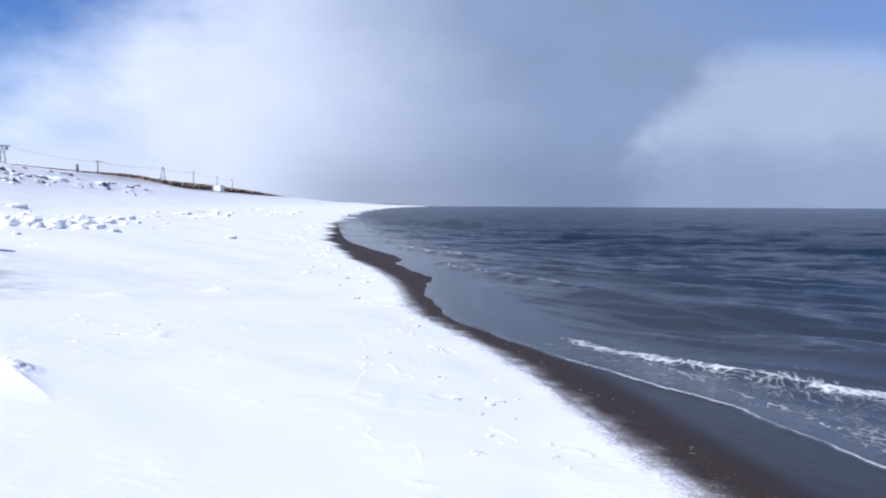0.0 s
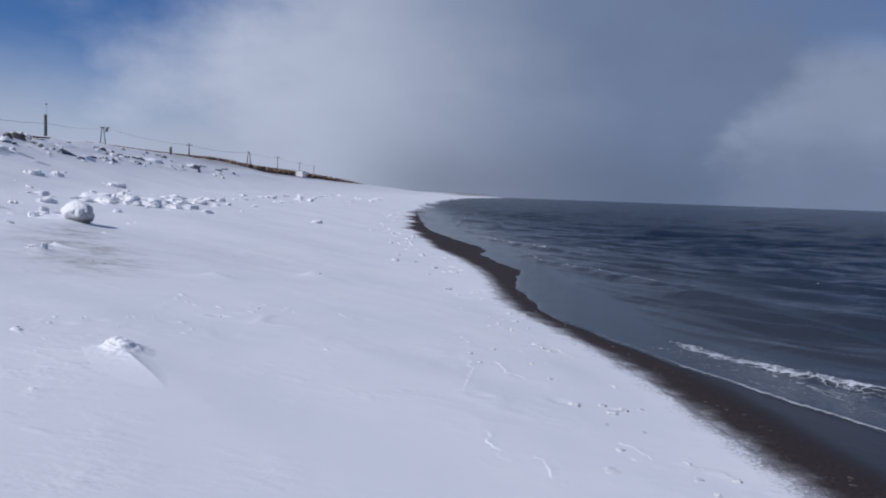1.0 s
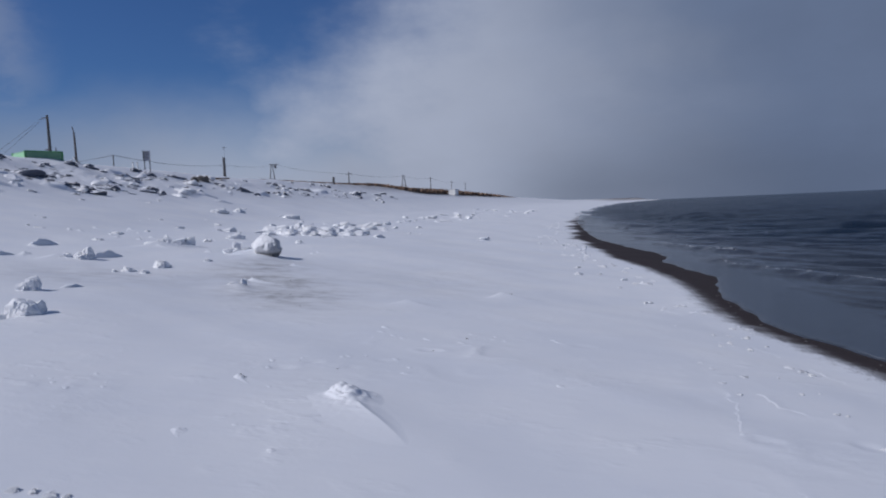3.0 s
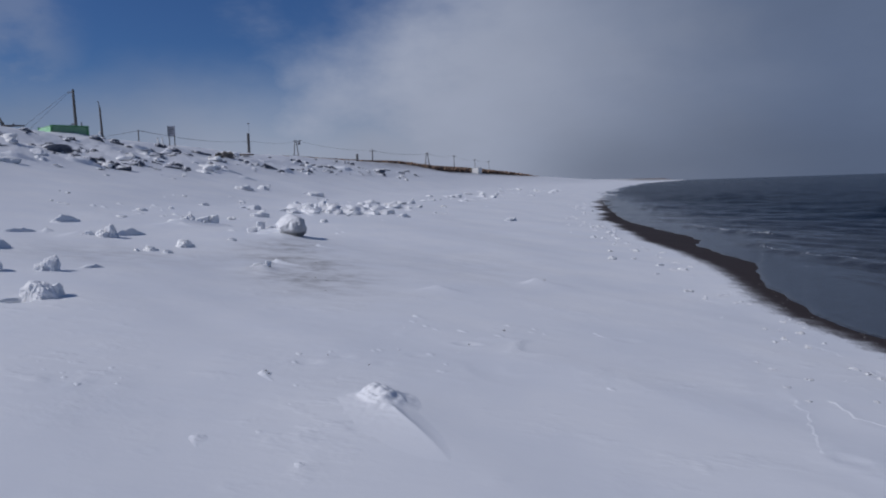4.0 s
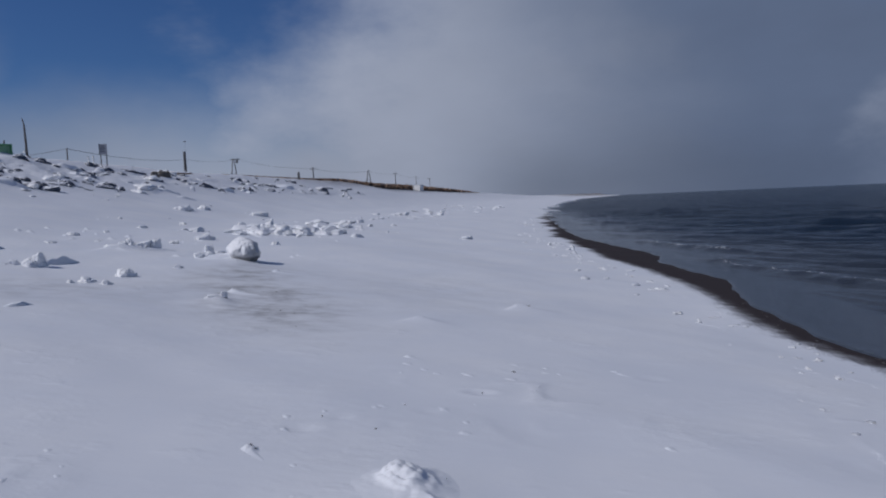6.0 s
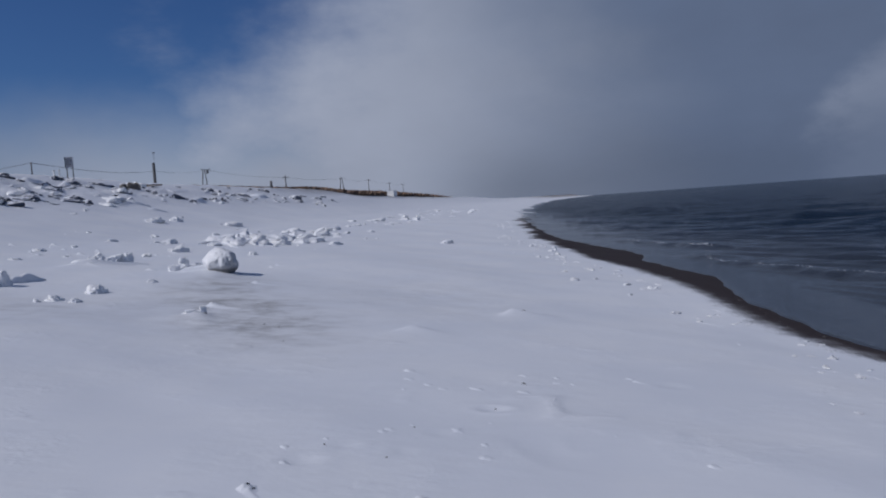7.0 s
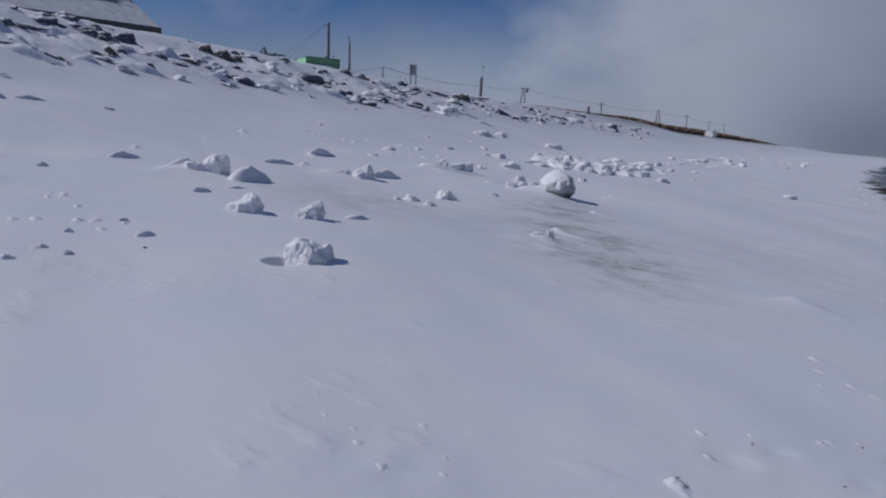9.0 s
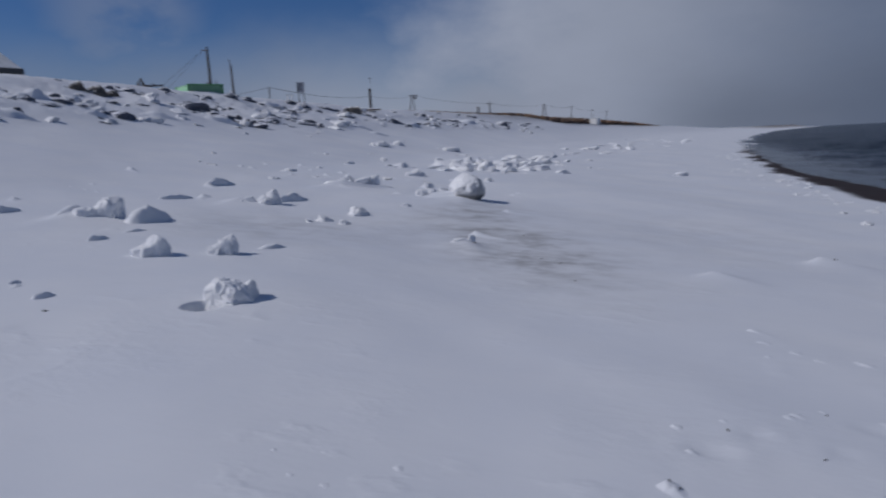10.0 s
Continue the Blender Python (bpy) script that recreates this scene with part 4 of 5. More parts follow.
# wandering edges of broken crust towards the water
LEDGES = [((0.60, 7.55), (0.63, 7.2), (0.50, 6.65), (0.42, 6.3)), ((0.93, 7.65), (0.98, 7.25), (1.14, 7.02)), ((0.46, 5.5), (0.49, 5.15), (0.52, 4.86)), ((0.76, 5.1), (0.80, 4.9), (0.79, 4.68)),
          ((1.28, 10.45), (1.36, 10.2), (1.5, 10.1)), ((1.62, 10.2), (1.72, 9.9), (1.84, 9.6)), ((1.40, 6.5), (1.62, 6.45), (1.9, 6.4)), ((1.85, 9.1), (1.92, 8.8), (2.0, 8.4)), ((1.2, 13.5), (1.35, 13.2), (1.4, 12.8)), ((1.85, 14.8), (1.9, 14.4), (1.8, 14.0)), ((1.5, 5.6), (1.62, 5.3), (1.6, 5.0))]
# x, y, length
rnd_peaks = random.Random(29)
PEAKS = [
    (-3.26, 6.64, 0.42), (-3.22, 7.28, 0.28), (-3.0, 7.43, 0.22), (-2.95, 6.46, 0.26), (-2.85, 6.08, 0.24),
    (-1.67, 9.1, 0.34), (-2.5, 7.78, 0.24), (-2.6, 7.16, 0.26), (-1.99, 7.9, 0.28),
    (-3.16, 7.02, 0.3), (-0.6, 8.6, 0.3), (-1.2, 7.7, 0.22), (1.5, 5.2, 0.3),
    (-2.70, 11.8, 0.55), (-1.45, 13.6, 0.55),
]
for i, (x, y, size) in enumerate(PEAKS):
    ob = drift_mesh(x, y, 0.8 * size, -48 + 14 * math.sin(5.1 * i), 10 + i, 0.03, 1.4 if size < 0.6 else 0.5, 0.85 if i == 0 else 0.62 if i in (1, 2, 9) else 0.36 + 0.1 * math.sin(2.3 * i))
    tagged(ob, "small wind-carved ridge of snow on the beach", "snow drift", "wind-carved drifts")

for i, (x, y, size) in enumerate(((-3.15, 5.42, 0.42), (-2.86, 5.60, 0.26), (-2.50, 5.25, 0.26))):
    ob = drift_mesh(x, y, size, -58 + 12 * math.sin(2.9 * i), 90 + i, 0.022, 1.2, 0.36 + 0.08 * math.sin(3.7 * i))
    tagged(ob, "small wind-carved ridge of snow on the beach", "snow drift", "wind-carved drifts")
for i in range(12):
    x, y = -4.32 + rnd_peaks.gauss(0, 0.20), 6.22 + rnd_peaks.gauss(0, 0.20)
    ob = drift_mesh(x, y, rnd_peaks.uniform(0.12, 0.24), -45 + rnd_peaks.gauss(0, 14), 170 + i, 0.035, 1.6, rnd_peaks.uniform(0.28, 0.5))
    tagged(ob, "small wind-carved ridge of snow on the beach", "snow drift", "wind-carved drifts")
for i in range(20):
    x, y = rnd_peaks.uniform(-2.7, -0.6), rnd_peaks.uniform(7.2, 9.6)
    ob = drift_mesh(x, y, rnd_peaks.uniform(0.22, 0.42), -50 + rnd_peaks.gauss(0, 12), 140 + i, 0.035, 1.6, rnd_peaks.uniform(0.28, 0.5))
    tagged(ob, "small wind-carved ridge of snow on the beach", "snow drift", "wind-carved drifts")
# small chunks along the strand line of old ice, in one mesh each shape, counted as single things
CHUNKS = [mesh_of("snow_chunk", lump_bm(60 + i, 1.0, 0.7 + 0.06 * i, 0.8, 0.75, 3, 0.55), M_CLUMP) for i in range(3)] + [mesh_of("snow_chunk", facet_bm(90 + i, 7, 0.16), M_CLUMP, False) for i in range(6)]
rnd = random.Random(11)


def chunk(x, y, size, tall, label, group):
    ob = new("snow_chunk", rnd.choice(CHUNKS))
    ob.matrix_world = pose(x, y, gz(x, y) - 0.03 * size, rnd.uniform(-8, 8), rnd.uniform(-8, 8), rnd.uniform(0, 360)) @ Matrix.Diagonal((size, size, size * tall, 1))
    tagged(ob, label, "snow chunk", group)


for i in range(30):
    a = rnd.random()
    x, y = -9.1 + 1.1 * a + rnd.gauss(0, 0.45), 26.8 + 3.0 * a + rnd.gauss(0, 1.0)
    chunk(x, y, 0.16 + 0.8 * rnd.random() ** 2, rnd.uniform(0.28, 0.6), "broken slab of snow heaped with others on the strand line", "heap of broken snow slabs")
LINE = [(-9.6, 24), (-8.9, 32), (-8.6, 42), (-8.0, 55), (-6.4, 75), (-5.0, 105), (-2.0, 150)]
for i in range(130):
    y = 25 + 120 * rnd.random() ** 1.6
    x = float(np.interp(y, [p[1] for p in LINE], [p[0] for p in LINE])) + rnd.gauss(0, 1.0 + 0.012 * y)
    chunk(x, y, (0.14 + 0.65 * rnd.random() ** 2.2) * (1 + y / 150), rnd.uniform(0.2, 0.5), "small chunk of snow lying along the strand line", "chunks along the strand line")
for i in range(90):
    y = rnd.choice((rnd.uniform(14, 34), rnd.uniform(26, 70)))
    x = float(shore_x(np.array([y]))[0]) - 0.30 - abs(rnd.gauss(0, 0.7)) - 0.01 * y
    chunk(x, y, rnd.uniform(0.07, 0.20) * (1 + y / 80), rnd.uniform(0.20, 0.42), "little chip of snow near the edge of the sand", "chips near the water's edge")
for i in range(40):
    y = rnd.uniform(4.5, 14)
    x = 2.15 - abs(rnd.gauss(0, 0.6))
    chunk(x, y, rnd.uniform(0.04, 0.11), rnd.uniform(0.2, 0.4), "little chip of snow near the edge of the sand", "chips near the water's edge")
for i in range(34):
    y = rnd.uniform(12, 46)
    x = rnd.uniform(-19, -6) - 0.02 * y
    chunk(x, y, rnd.uniform(0.08, 0.3), rnd.uniform(0.25, 0.5), "small crust of snow on the open snowfield", "crusts on the snowfield")
for i in range(44):
    y = rnd.uniform(11.5, 27)
    x = rnd.uniform(-13, -4.5) - 0.08 * y
    ob = drift_mesh(x, y, rnd.uniform(0.3, 0.75), -35 + rnd.gauss(0, 14), 50 + i, 0.05, 1.5, rnd.uniform(0.7, 1.1))
    tagged(ob, "small wind-carved ridge of snow on the beach", "snow drift", "wind-carved drifts")
for i in range(48):
    y = rnd.uniform(16, 70)
    chunk(rnd.choice((-21.0, -22.5, -23.8)) + rnd.gauss(0, 0.7), y, rnd.uniform(0.35, 0.95), rnd.uniform(0.3, 0.5), "hump of drifted snow among the dark rocks", "humps of snow on the bank")

for i in range(13):
    ob = drift_mesh(rnd.uniform(-9.6, -7.6), rnd.uniform(7.1, 8.7), rnd.uniform(0.18, 0.36), -45 + rnd.gauss(0, 12), 210 + i, 0.045, 1.5, rnd.uniform(0.7, 1.0))
    tagged(ob, "small wind-carved ridge of snow on the beach", "snow drift", "wind-carved drifts")
for x, y, size in ((-3.45, 4.40, 0.12), (-3.36, 4.42, 0.10), (-3.27, 4.40, 0.13), (-3.20, 4.42, 0.08)):
    chunk(x, y, 0.65 * size, 0.35, "small crust of snow on the open snowfield", "crusts on the snowfield")

for x, y, size in ((1.40, 6.38, 0.13), (1.46, 6.41, 0.08), (1.70, 6.50, 0.10), (1.85, 6.43, 0.13), (1.80, 6.40, 0.08), (1.66, 8.98, 0.14), (1.72, 8.84, 0.10), (1.78, 8.66, 0.14), (1.28, 10.10, 0.10), (1.45, 10.33, 0.12), (1.57, 9.93, 0.14)):
    chunk(x, y, 0.7 * size, 0.4, "little chip of snow near the edge of the sand", "chips near the water's edge")

def ledge(points, high, seed):
    """A wandering broken edge of snow crust: a little scarp towards the sun, fading off behind."""
    pts = np.array(points, float)
    run = np.r_[0, np.cumsum(np.hypot(*np.diff(pts, axis=0).T))]
    s_ = np.linspace(0, run[-1], max(12, int(run[-1] / 0.02)))
    px, py = np.interp(s_, run, pts[:, 0]), np.interp(s_, run, pts[:, 1])
    wig = np.array([noise.fractal(Vector((q * 7, seed, 0)), 0.7, 2.0, 4) for q in s_])
    tall = high * np.clip(0.55 + 0.9 * np.array([noise.noise(Vector((q * 5, seed + 9, 0))) for q in s_]), 0, 1.3) * np.minimum(1, np.minimum(s_, run[-1] - s_) / 0.08)
    ds = np.r_[-0.04, -0.02, 0.0, 0.012, np.linspace(0.03, 0.26, 9)]
    X = px[:, None] + 0.05 * wig[:, None] + 0.9 * ds[None]
    Y = py[:, None] + 0.03 * wig[:, None] + 0.4 * ds[None]
    H = np.where(ds < 0, 0, np.exp(-np.maximum(ds - 0.012, 0) / 0.08) * (ds > 0.005))[None] * tall[:, None]
    x0, y0 = float(px[0]), float(py[0])
    Z = ground_z(X.ravel(), Y.ravel()).reshape(X.shape) + H - np.where((ds < -0.03) | (ds > 0.25), 0.01, 0.002)[None]
    z0 = gz(x0, y0)
    idx = np.arange(X.size).reshape(X.shape)
    quads = np.stack([idx[:-1, :-1], idx[:-1, 1:], idx[1:, 1:], idx[1:, :-1]], -1).reshape(-1, 4)
    me = bpy.data.meshes.new("crust_edge")
    me.from_pydata(np.stack([X.ravel() - x0, Y.ravel() - y0, Z.ravel() - z0], 1).tolist(), [], quads.tolist())
    me.polygons.foreach_set("use_smooth", np.ones(len(me.polygons), dtype=bool))
    me.materials.append(M_DRIFT)
    ob = new("crust_edge", me)
    ob.matrix_world = pose(x0, y0, z0)
    tagged(ob, "thin broken edge of snow crust catching the sun", "crust edge", "broken crust edges")


for i, line in enumerate(LEDGES):
    ledge(line, 0.010, 3.3 * i + 1)

# dark chips: shade on snow crests made as small bodies, and gravel by the sand
CHIPS = [mesh_of("stone_chip", facet_bm(200 + i, 5), M_CHIP, False) for i in range(4)]


def chip(x, y, size, lift=0.0):
    ob = new("stone_chip", rnd.choice(CHIPS))
    ob.matrix_world = pose(x, y, gz(x, y) + lift, rnd.uniform(-20, 20), rnd.uniform(-20, 20), rnd.uniform(0, 360)) @ Matrix.Diagonal((size, size * 0.7, size * 0.45, 1))
    tagged(ob, "dark chip for shade on snow crests and for gravel", "stone chip", "dark chips in the snow")


# added dark bodies that stand for the shaded tips of crests and lumps
for x, y, size in ((-3.25, 6.66, 0.11), (-3.22, 6.64, 0.07), (-2.60, 7.15, 0.03), (-2.48, 7.73, 0.03), (-1.66, 9.04, 0.06), (-2.98, 7.31, 0.03), (-2.36, 6.46, 0.04), (-2.12, 6.42, 0.05), (-1.28, 13.55, 0.14), (-4.37, 11.7, 0.06), (-4.6, 11.9, 0.05), (-4.1, 10.8, 0.05),
                   (-5.52, 12.42, 0.08), (-7.71, 7.93, 0.06), (-8.19, 8.2, 0.05), (-7.4, 7.72, 0.06), (-2.62, 30.95, 0.2), (-5.1, 13.4, 0.05), (-1.93, 8.25, 0.04), (1.44, 6.35, 0.06), (1.72, 6.46, 0.05), (1.89, 6.40, 0.06)):
    chip(x, y, 0.62 * size, 0.0)
# gravel along the edge of the sand
for i in range(44):
    y = rnd.uniform(3.5, 16)
    chip(float(shore_x(np.array([y]))[0]) + rnd.gauss(0.5, 0.2), y, rnd.uniform(0.02, 0.05), 0.0)

# ---------------------------------------------------------------- rubble on the bank
ROCKS = [mesh_of("rock", crag_bm(520 + i, 1.0, 1.0, 1.0, 7 + i % 4, 14, 0.22, 4, 0.35, lean=(0.1, 1.1)), M_ROCK) for i in range(5)]
ROCKS += [mesh_of("rock", facet_bm(20 + i, 6 + i % 4, 0.16), M_ROCK, False) for i in range(16)]
RUBBLE = [mesh_of("rock", crag_bm(550 + i, 1.0, 1.0, 1.0, 8, 14, 0.24, 4, 0.35, lean=(0.0, 0.9)), M_WARM_ROCK) for i in range(3)]


def rock(x, y, wide, high, warm=False, turn=None):
    ob = new("rock", rnd.choice(RUBBLE if warm else ROCKS))
    ob.matrix_world = pose(x, y, gz(x, y) - 0.22 * high, rnd.uniform(-10, 10), rnd.uniform(-6, 12), rnd.gauss(42, 18) if turn is None else turn) @ Matrix.Diagonal((1.35 * wide, wide * rnd.uniform(0.65, 0.95), 1.0 * high, 1))
    tagged(ob, "weathered brownish rubble stone dusted with snow" if warm else "dark angular rock half covered with drifted snow", "rock", "rocks on the bank")


# dark rocks: x, y, width, height
DARK_NEAR = ((-25.27, 19.37, 0.90, 0.43), (-26.01, 20.28, 0.74, 0.35), (-26.1, 21.46, 0.67, 0.25), (-25.6, 21.69, 0.54, 0.46), (-25.64, 22.2, 0.59, 0.50), (-24.83, 21.95, 0.74, 0.53), (-25.23, 22.98, 0.76, 0.55), (-21.45, 17.09, 0.46, 0.26),
             (-22.41, 19.48, 0.50, 0.32), (-21.74, 19.11, 0.56, 0.28), (-21.5, 20.66, 0.34, 0.23), (-23.18, 22.65, 0.44, 0.36), (-24.4, 24.8, 0.56, 0.30), (-22.58, 23.02, 0.39, 0.16), (-22.78, 23.93, 0.69, 0.28), (-21.81, 24.89, 0.85, 0.49),
             (-22.76, 20.74, 0.26, 0.22), (-27.01, 21.88, 0.61, 0.26), (-25.56, 30.15, 0.50, 0.20), (-25.43, 17.16, 1.3, 0.32), (-25.02, 17.01, 0.78, 0.36), (-24.63, 17.89, 0.67, 0.19), (-21.26, 16.94, 0.5, 0.27))
DARK_MID = ((-23.47, 31.57, 1.1, 0.45), (-24.32, 35.01, 0.74, 0.36), (-26.0, 36.32, 0.42, 0.25), (-25.41, 37.76, 0.58, 0.29), (-26.91, 41.47, 0.55, 0.27), (-25.11, 41.23, 0.92, 0.49), (-21.35, 32.12, 0.66, 0.36), (-20.86, 32.59, 0.84, 0.29),
            (-21.33, 34.88, 0.77, 0.28), (-21.14, 37.56, 0.95, 0.43), (-25.22, 45.43, 0.84, 0.42), (-26.13, 45.54, 0.68, 0.34), (-24.09, 40.97, 0.91, 0.38), (-25.3, 47.19, 0.69, 0.35), (-26.49, 33.94, 0.54, 0.23), (-25.51, 31.17, 0.50, 0.25))
DARK_FAR = ((-25.19, 49.29, 1.07, 0.63), (-22.3, 53.92, 1.14, 1.0), (-21.67, 60.03, 0.63, 0.8), (-23.88, 70.18, 0.86, 0.57), (-20.79, 84.55, 1.2, 0.8), (-21.4, 86.2, 1.1, 0.7), (-22.58, 51.97, 0.83, 0.55), (-25.09, 67.72, 0.84, 0.60), (-23.67, 73.01, 1.02, 0.51))
# low rocks added to stand for the shaded hollows along the bank's foot
DARK_HOLLOWS = ((-22.53, 30.7, 0.62, 0.24), (-22.2, 31.4, 0.55, 0.24), (-21.6, 31.3, 0.70, 0.26), (-22.0, 33.0, 0.55, 0.26), (-21.4, 33.0, 0.72, 0.24), (-21.55, 34.4, 0.70, 0.30), (-22.0, 36.3, 0.60, 0.28), (-21.85, 37.4, 0.66, 0.26), (-21.5, 38.2, 0.74, 0.34), (-21.3, 38.9, 0.60, 0.24), (-23.8, 35.1, 0.66, 0.30), (-25.9, 40.8, 0.60, 0.30), (-25.5, 41.6, 0.62, 0.30), (-25.0, 42.5, 0.70, 0.34))
for x, y, wide, high in DARK_NEAR + DARK_MID + DARK_FAR + DARK_HOLLOWS:
    rock(x, y, wide * 1.1, high)
    for _ in range(3):
        rock(x + rnd.gauss(0.1, 0.5 * wide), y + rnd.gauss(0, 0.5 * wide), wide * rnd.uniform(0.3, 0.65), high * rnd.uniform(0.3, 0.6))
for x, y, wide, high in ((-22.45, 20.09, 0.40, 0.33), (-25.44, 27.35, 0.61, 0.47), (-25.07, 27.89, 0.85, 0.47), (-25.3, 27.0, 0.4, 0.3), (-24.9, 28.6, 0.5, 0.3), (-24.43, 51.73, 0.93, 0.56), (-24.6, 52.6, 0.7, 0.4), (-24.5, 50.6, 0.6, 0.4)):
    rock(x, y, wide, high * 1.1, True)
# snow-covered humps between them
for i, (x, y, wide, high) in enumerate(((-24.89, 19.77, 0.90, 0.39), (-21.21, 16.34, 1.14, 0.41), (-21.45, 18.25, 0.67, 0.27), (-21.36, 20.02, 1.23, 0.32), (-23.64, 22.95, 1.09, 0.53), (-21.53, 23.72, 0.70, 0.39), (-21.91, 27.11, 1.12, 0.32), (-22.87, 17.16, 0.79, 0.17),
                                        (-25.15, 41.36, 1.31, 0.65), (-21.47, 30.57, 1.32, 0.48), (-20.93, 44.37, 1.10, 0.34), (-21.42, 55.38, 0.97, 0.62), (-19.22, 42.74, 1.04, 0.30), (-22.95, 76.49, 1.86, 0.6), (-23.63, 17.01, 0.69, 0.34), (-22.52, 17.01, 0.66, 0.18), (-23.58, 15.52, 0.6, 0.29), (-21.4, 14.4, 1.2, 0.35), (-24.6, 14.6, 1.3, 0.4))):
    hump(x, y, 1.15 * wide, 1.2 * wide, 0.55 * high, 42, 70.1 + 1.9 * i, "hump of drifted snow among the dark rocks", "humps of snow on the bank", skew=0.15)
# small debris
for i in range(110):
    y = 14 + 75 * rnd.random() ** 1.3
    rock(rnd.choice((-21.8, -23.6, -24.8, -25.6)) + rnd.gauss(0, 0.7), y, rnd.uniform(0.14, 0.42) * (1 + y / 120), rnd.uniform(0.06, 0.17) * (1 + y / 120))
for i in range(30):
    y = rnd.uniform(62, 116)
    rock(-22.2 + rnd.gauss(0, 1.3), y, rnd.uniform(0.4, 1.0), rnd.uniform(0.25, 0.45))

# a driftwood log lying on the rubble
log = new("driftwood_log", mesh_of("driftwood_log", rod(rod(bmesh.new(), (-1.3, 0, 0), (1.4, 0.1, 0.05), 0.10, 0.05, 10), (-0.6, 0, 0.02), (-0.9, 0.2, 0.2), 0.04, 0.02, 7), M_LOG))
log.matrix_world = pose(-25.3, 55.3, gz(-25.3, 55.3) + 0.10, 0, 2, 12)
tagged(log, "brown driftwood log lying across snowy rubble", "log")

# dead branches sticking out of the snow on the skyline
bm = bmesh.new()
for a, b, r in (((-0.28, 0, -0.1), (0.05, 0.05, 0.42), 0.045), ((0.12, 0.1, -0.1), (0.04, 0.03, 0.40), 0.06), ((0.05, 0.05, 0.30), (0.22, 0.1, 0.0), 0.05), ((0.15, 0, 0.02), (0.95, 0.5, 0.06), 0.06), ((0.45, 0.2, 0.0), (0.55, 0.3, 0.16), 0.04)):
    rod(bm, a, b, r, 0.6 * r, 7)
branches = new("dead_branches", mesh_of("dead_branches", bm, M_POLE))
branches.matrix_world = pose(-27.5, 33.5, gz(-27.5, 33.5), 0, 0, 20)
tagged(branches, "grey dead branches sticking out of the snow", "branches")

# ---------------------------------------------------------------- things along the crest of the bank
def container():
    root = holder("green_container", -27.43, 38.07, 4.36, 55)
    L, W, H = 1.85, 1.9, 1.16
    part("body", box(bmesh.new(), -L / 2, L / 2, -W / 2, W / 2, 0, H, 0.02), M_GREEN_SHADED, root)
    # added plate that paints the sunlight on the end face
    part("end_panel", box(bmesh.new(), -L / 2 - 0.02, -L / 2 - 0.003, -W / 2 + 0.05, W / 2 - 0.05, 0.05, H - 0.06, 0.004), M_GREEN_LIT, root, "end face with sunlight put into its pale green")
    for i in range(9):
        x = -L / 2 + 0.13 + i * (L - 0.26) / 8
        part("rib", box(bmesh.new(), x - 0.04, x + 0.04, -W / 2 - 0.03, -W / 2 - 0.002, 0.06, H - 0.07, 0.008), M_GREEN_SHADED, root)
    for i in range(9):
        y = -W / 2 + 0.14 + i * (W - 0.28) / 8
        part("rib", box(bmesh.new(), -L / 2 - 0.03, -L / 2 - 0.002, y - 0.045, y + 0.045, 0.06, H - 0.07, 0.008), M_GREEN_LIT, root)
    for sx in (-1, 1):
        for sy in (-1, 1):
            part("corner_post", box(bmesh.new(), sx * L / 2 - 0.05, sx * L / 2 + 0.05, sy * W / 2 - 0.05, sy * W / 2 + 0.05, 0, H + 0.02, 0.01), M_GREEN_DARK, root)
    part("roof_rail", box(bmesh.new(), -L / 2, L / 2, -W / 2 - 0.04, -W / 2 + 0.04, H - 0.05, H + 0.025, 0.01), M_GREEN_DARK, root)
    part("exhaust_pipe", rod(bmesh.new(), (L / 2 - 0.06, -0.3, H), (L / 2 - 0.06, -0.3, H + 0.28), 0.035), M_STEEL, root)
    tagged(root, "small green corrugated steel container half sunk in snow", "container")


container()


def pole_with_stays():
    root = holder("utility_pole", -28.15, 40.15, gz(-28.15, 40.15) - 0.3)
    part("pole", rod(bmesh.new(), (0.05, 0, 0), (-0.02, 0.03, 3.0), 0.095, 0.065, 12), M_POLE, root)
    part("bracket", box(bmesh.new(), -0.35, 0.05, -0.03, 0.03, 2.82, 2.87, 0.006), M_STEEL, root)
    part("lamp_arm", box(bmesh.new(), -0.24, 0.0, -0.04, 0.04, 0.98, 1.06, 0.01), M_STEEL, root)
    for dx in (-0.33, -0.2):
        part("stay", rod(bmesh.new(), (dx, 0, 2.84), (dx * 5 - 0.9, -1.6, 0.55), 0.007, 0.007, 5), M_CABLE, root)
    tagged(root, "short dark wooden utility pole with wire stays, in snow", "pole")


def thin_pole():
    root = holder("signal_pole", -32.65, 49.4, gz(-32.65, 49.4) - 0.4)
    part("pole", rod(bmesh.new(), (0.06, 0, 0), (-0.03, 0.02, 3.2), 0.10, 0.06, 10), M_POLE, root)
    part("tip", rod(bmesh.new(), (-0.03, 0.02, 3.2), (-0.14, 0.02, 3.65), 0.045, 0.03, 8), M_POLE, root)
    part("lamp", rod(bmesh.new(), (-0.10, -0.05, 1.30), (-0.10, -0.05, 1.48), 0.09, 0.07, 10), M_WHITE, root, "small white lamp head")
    tagged(root, "thin dark pole with a small white lamp", "pole")


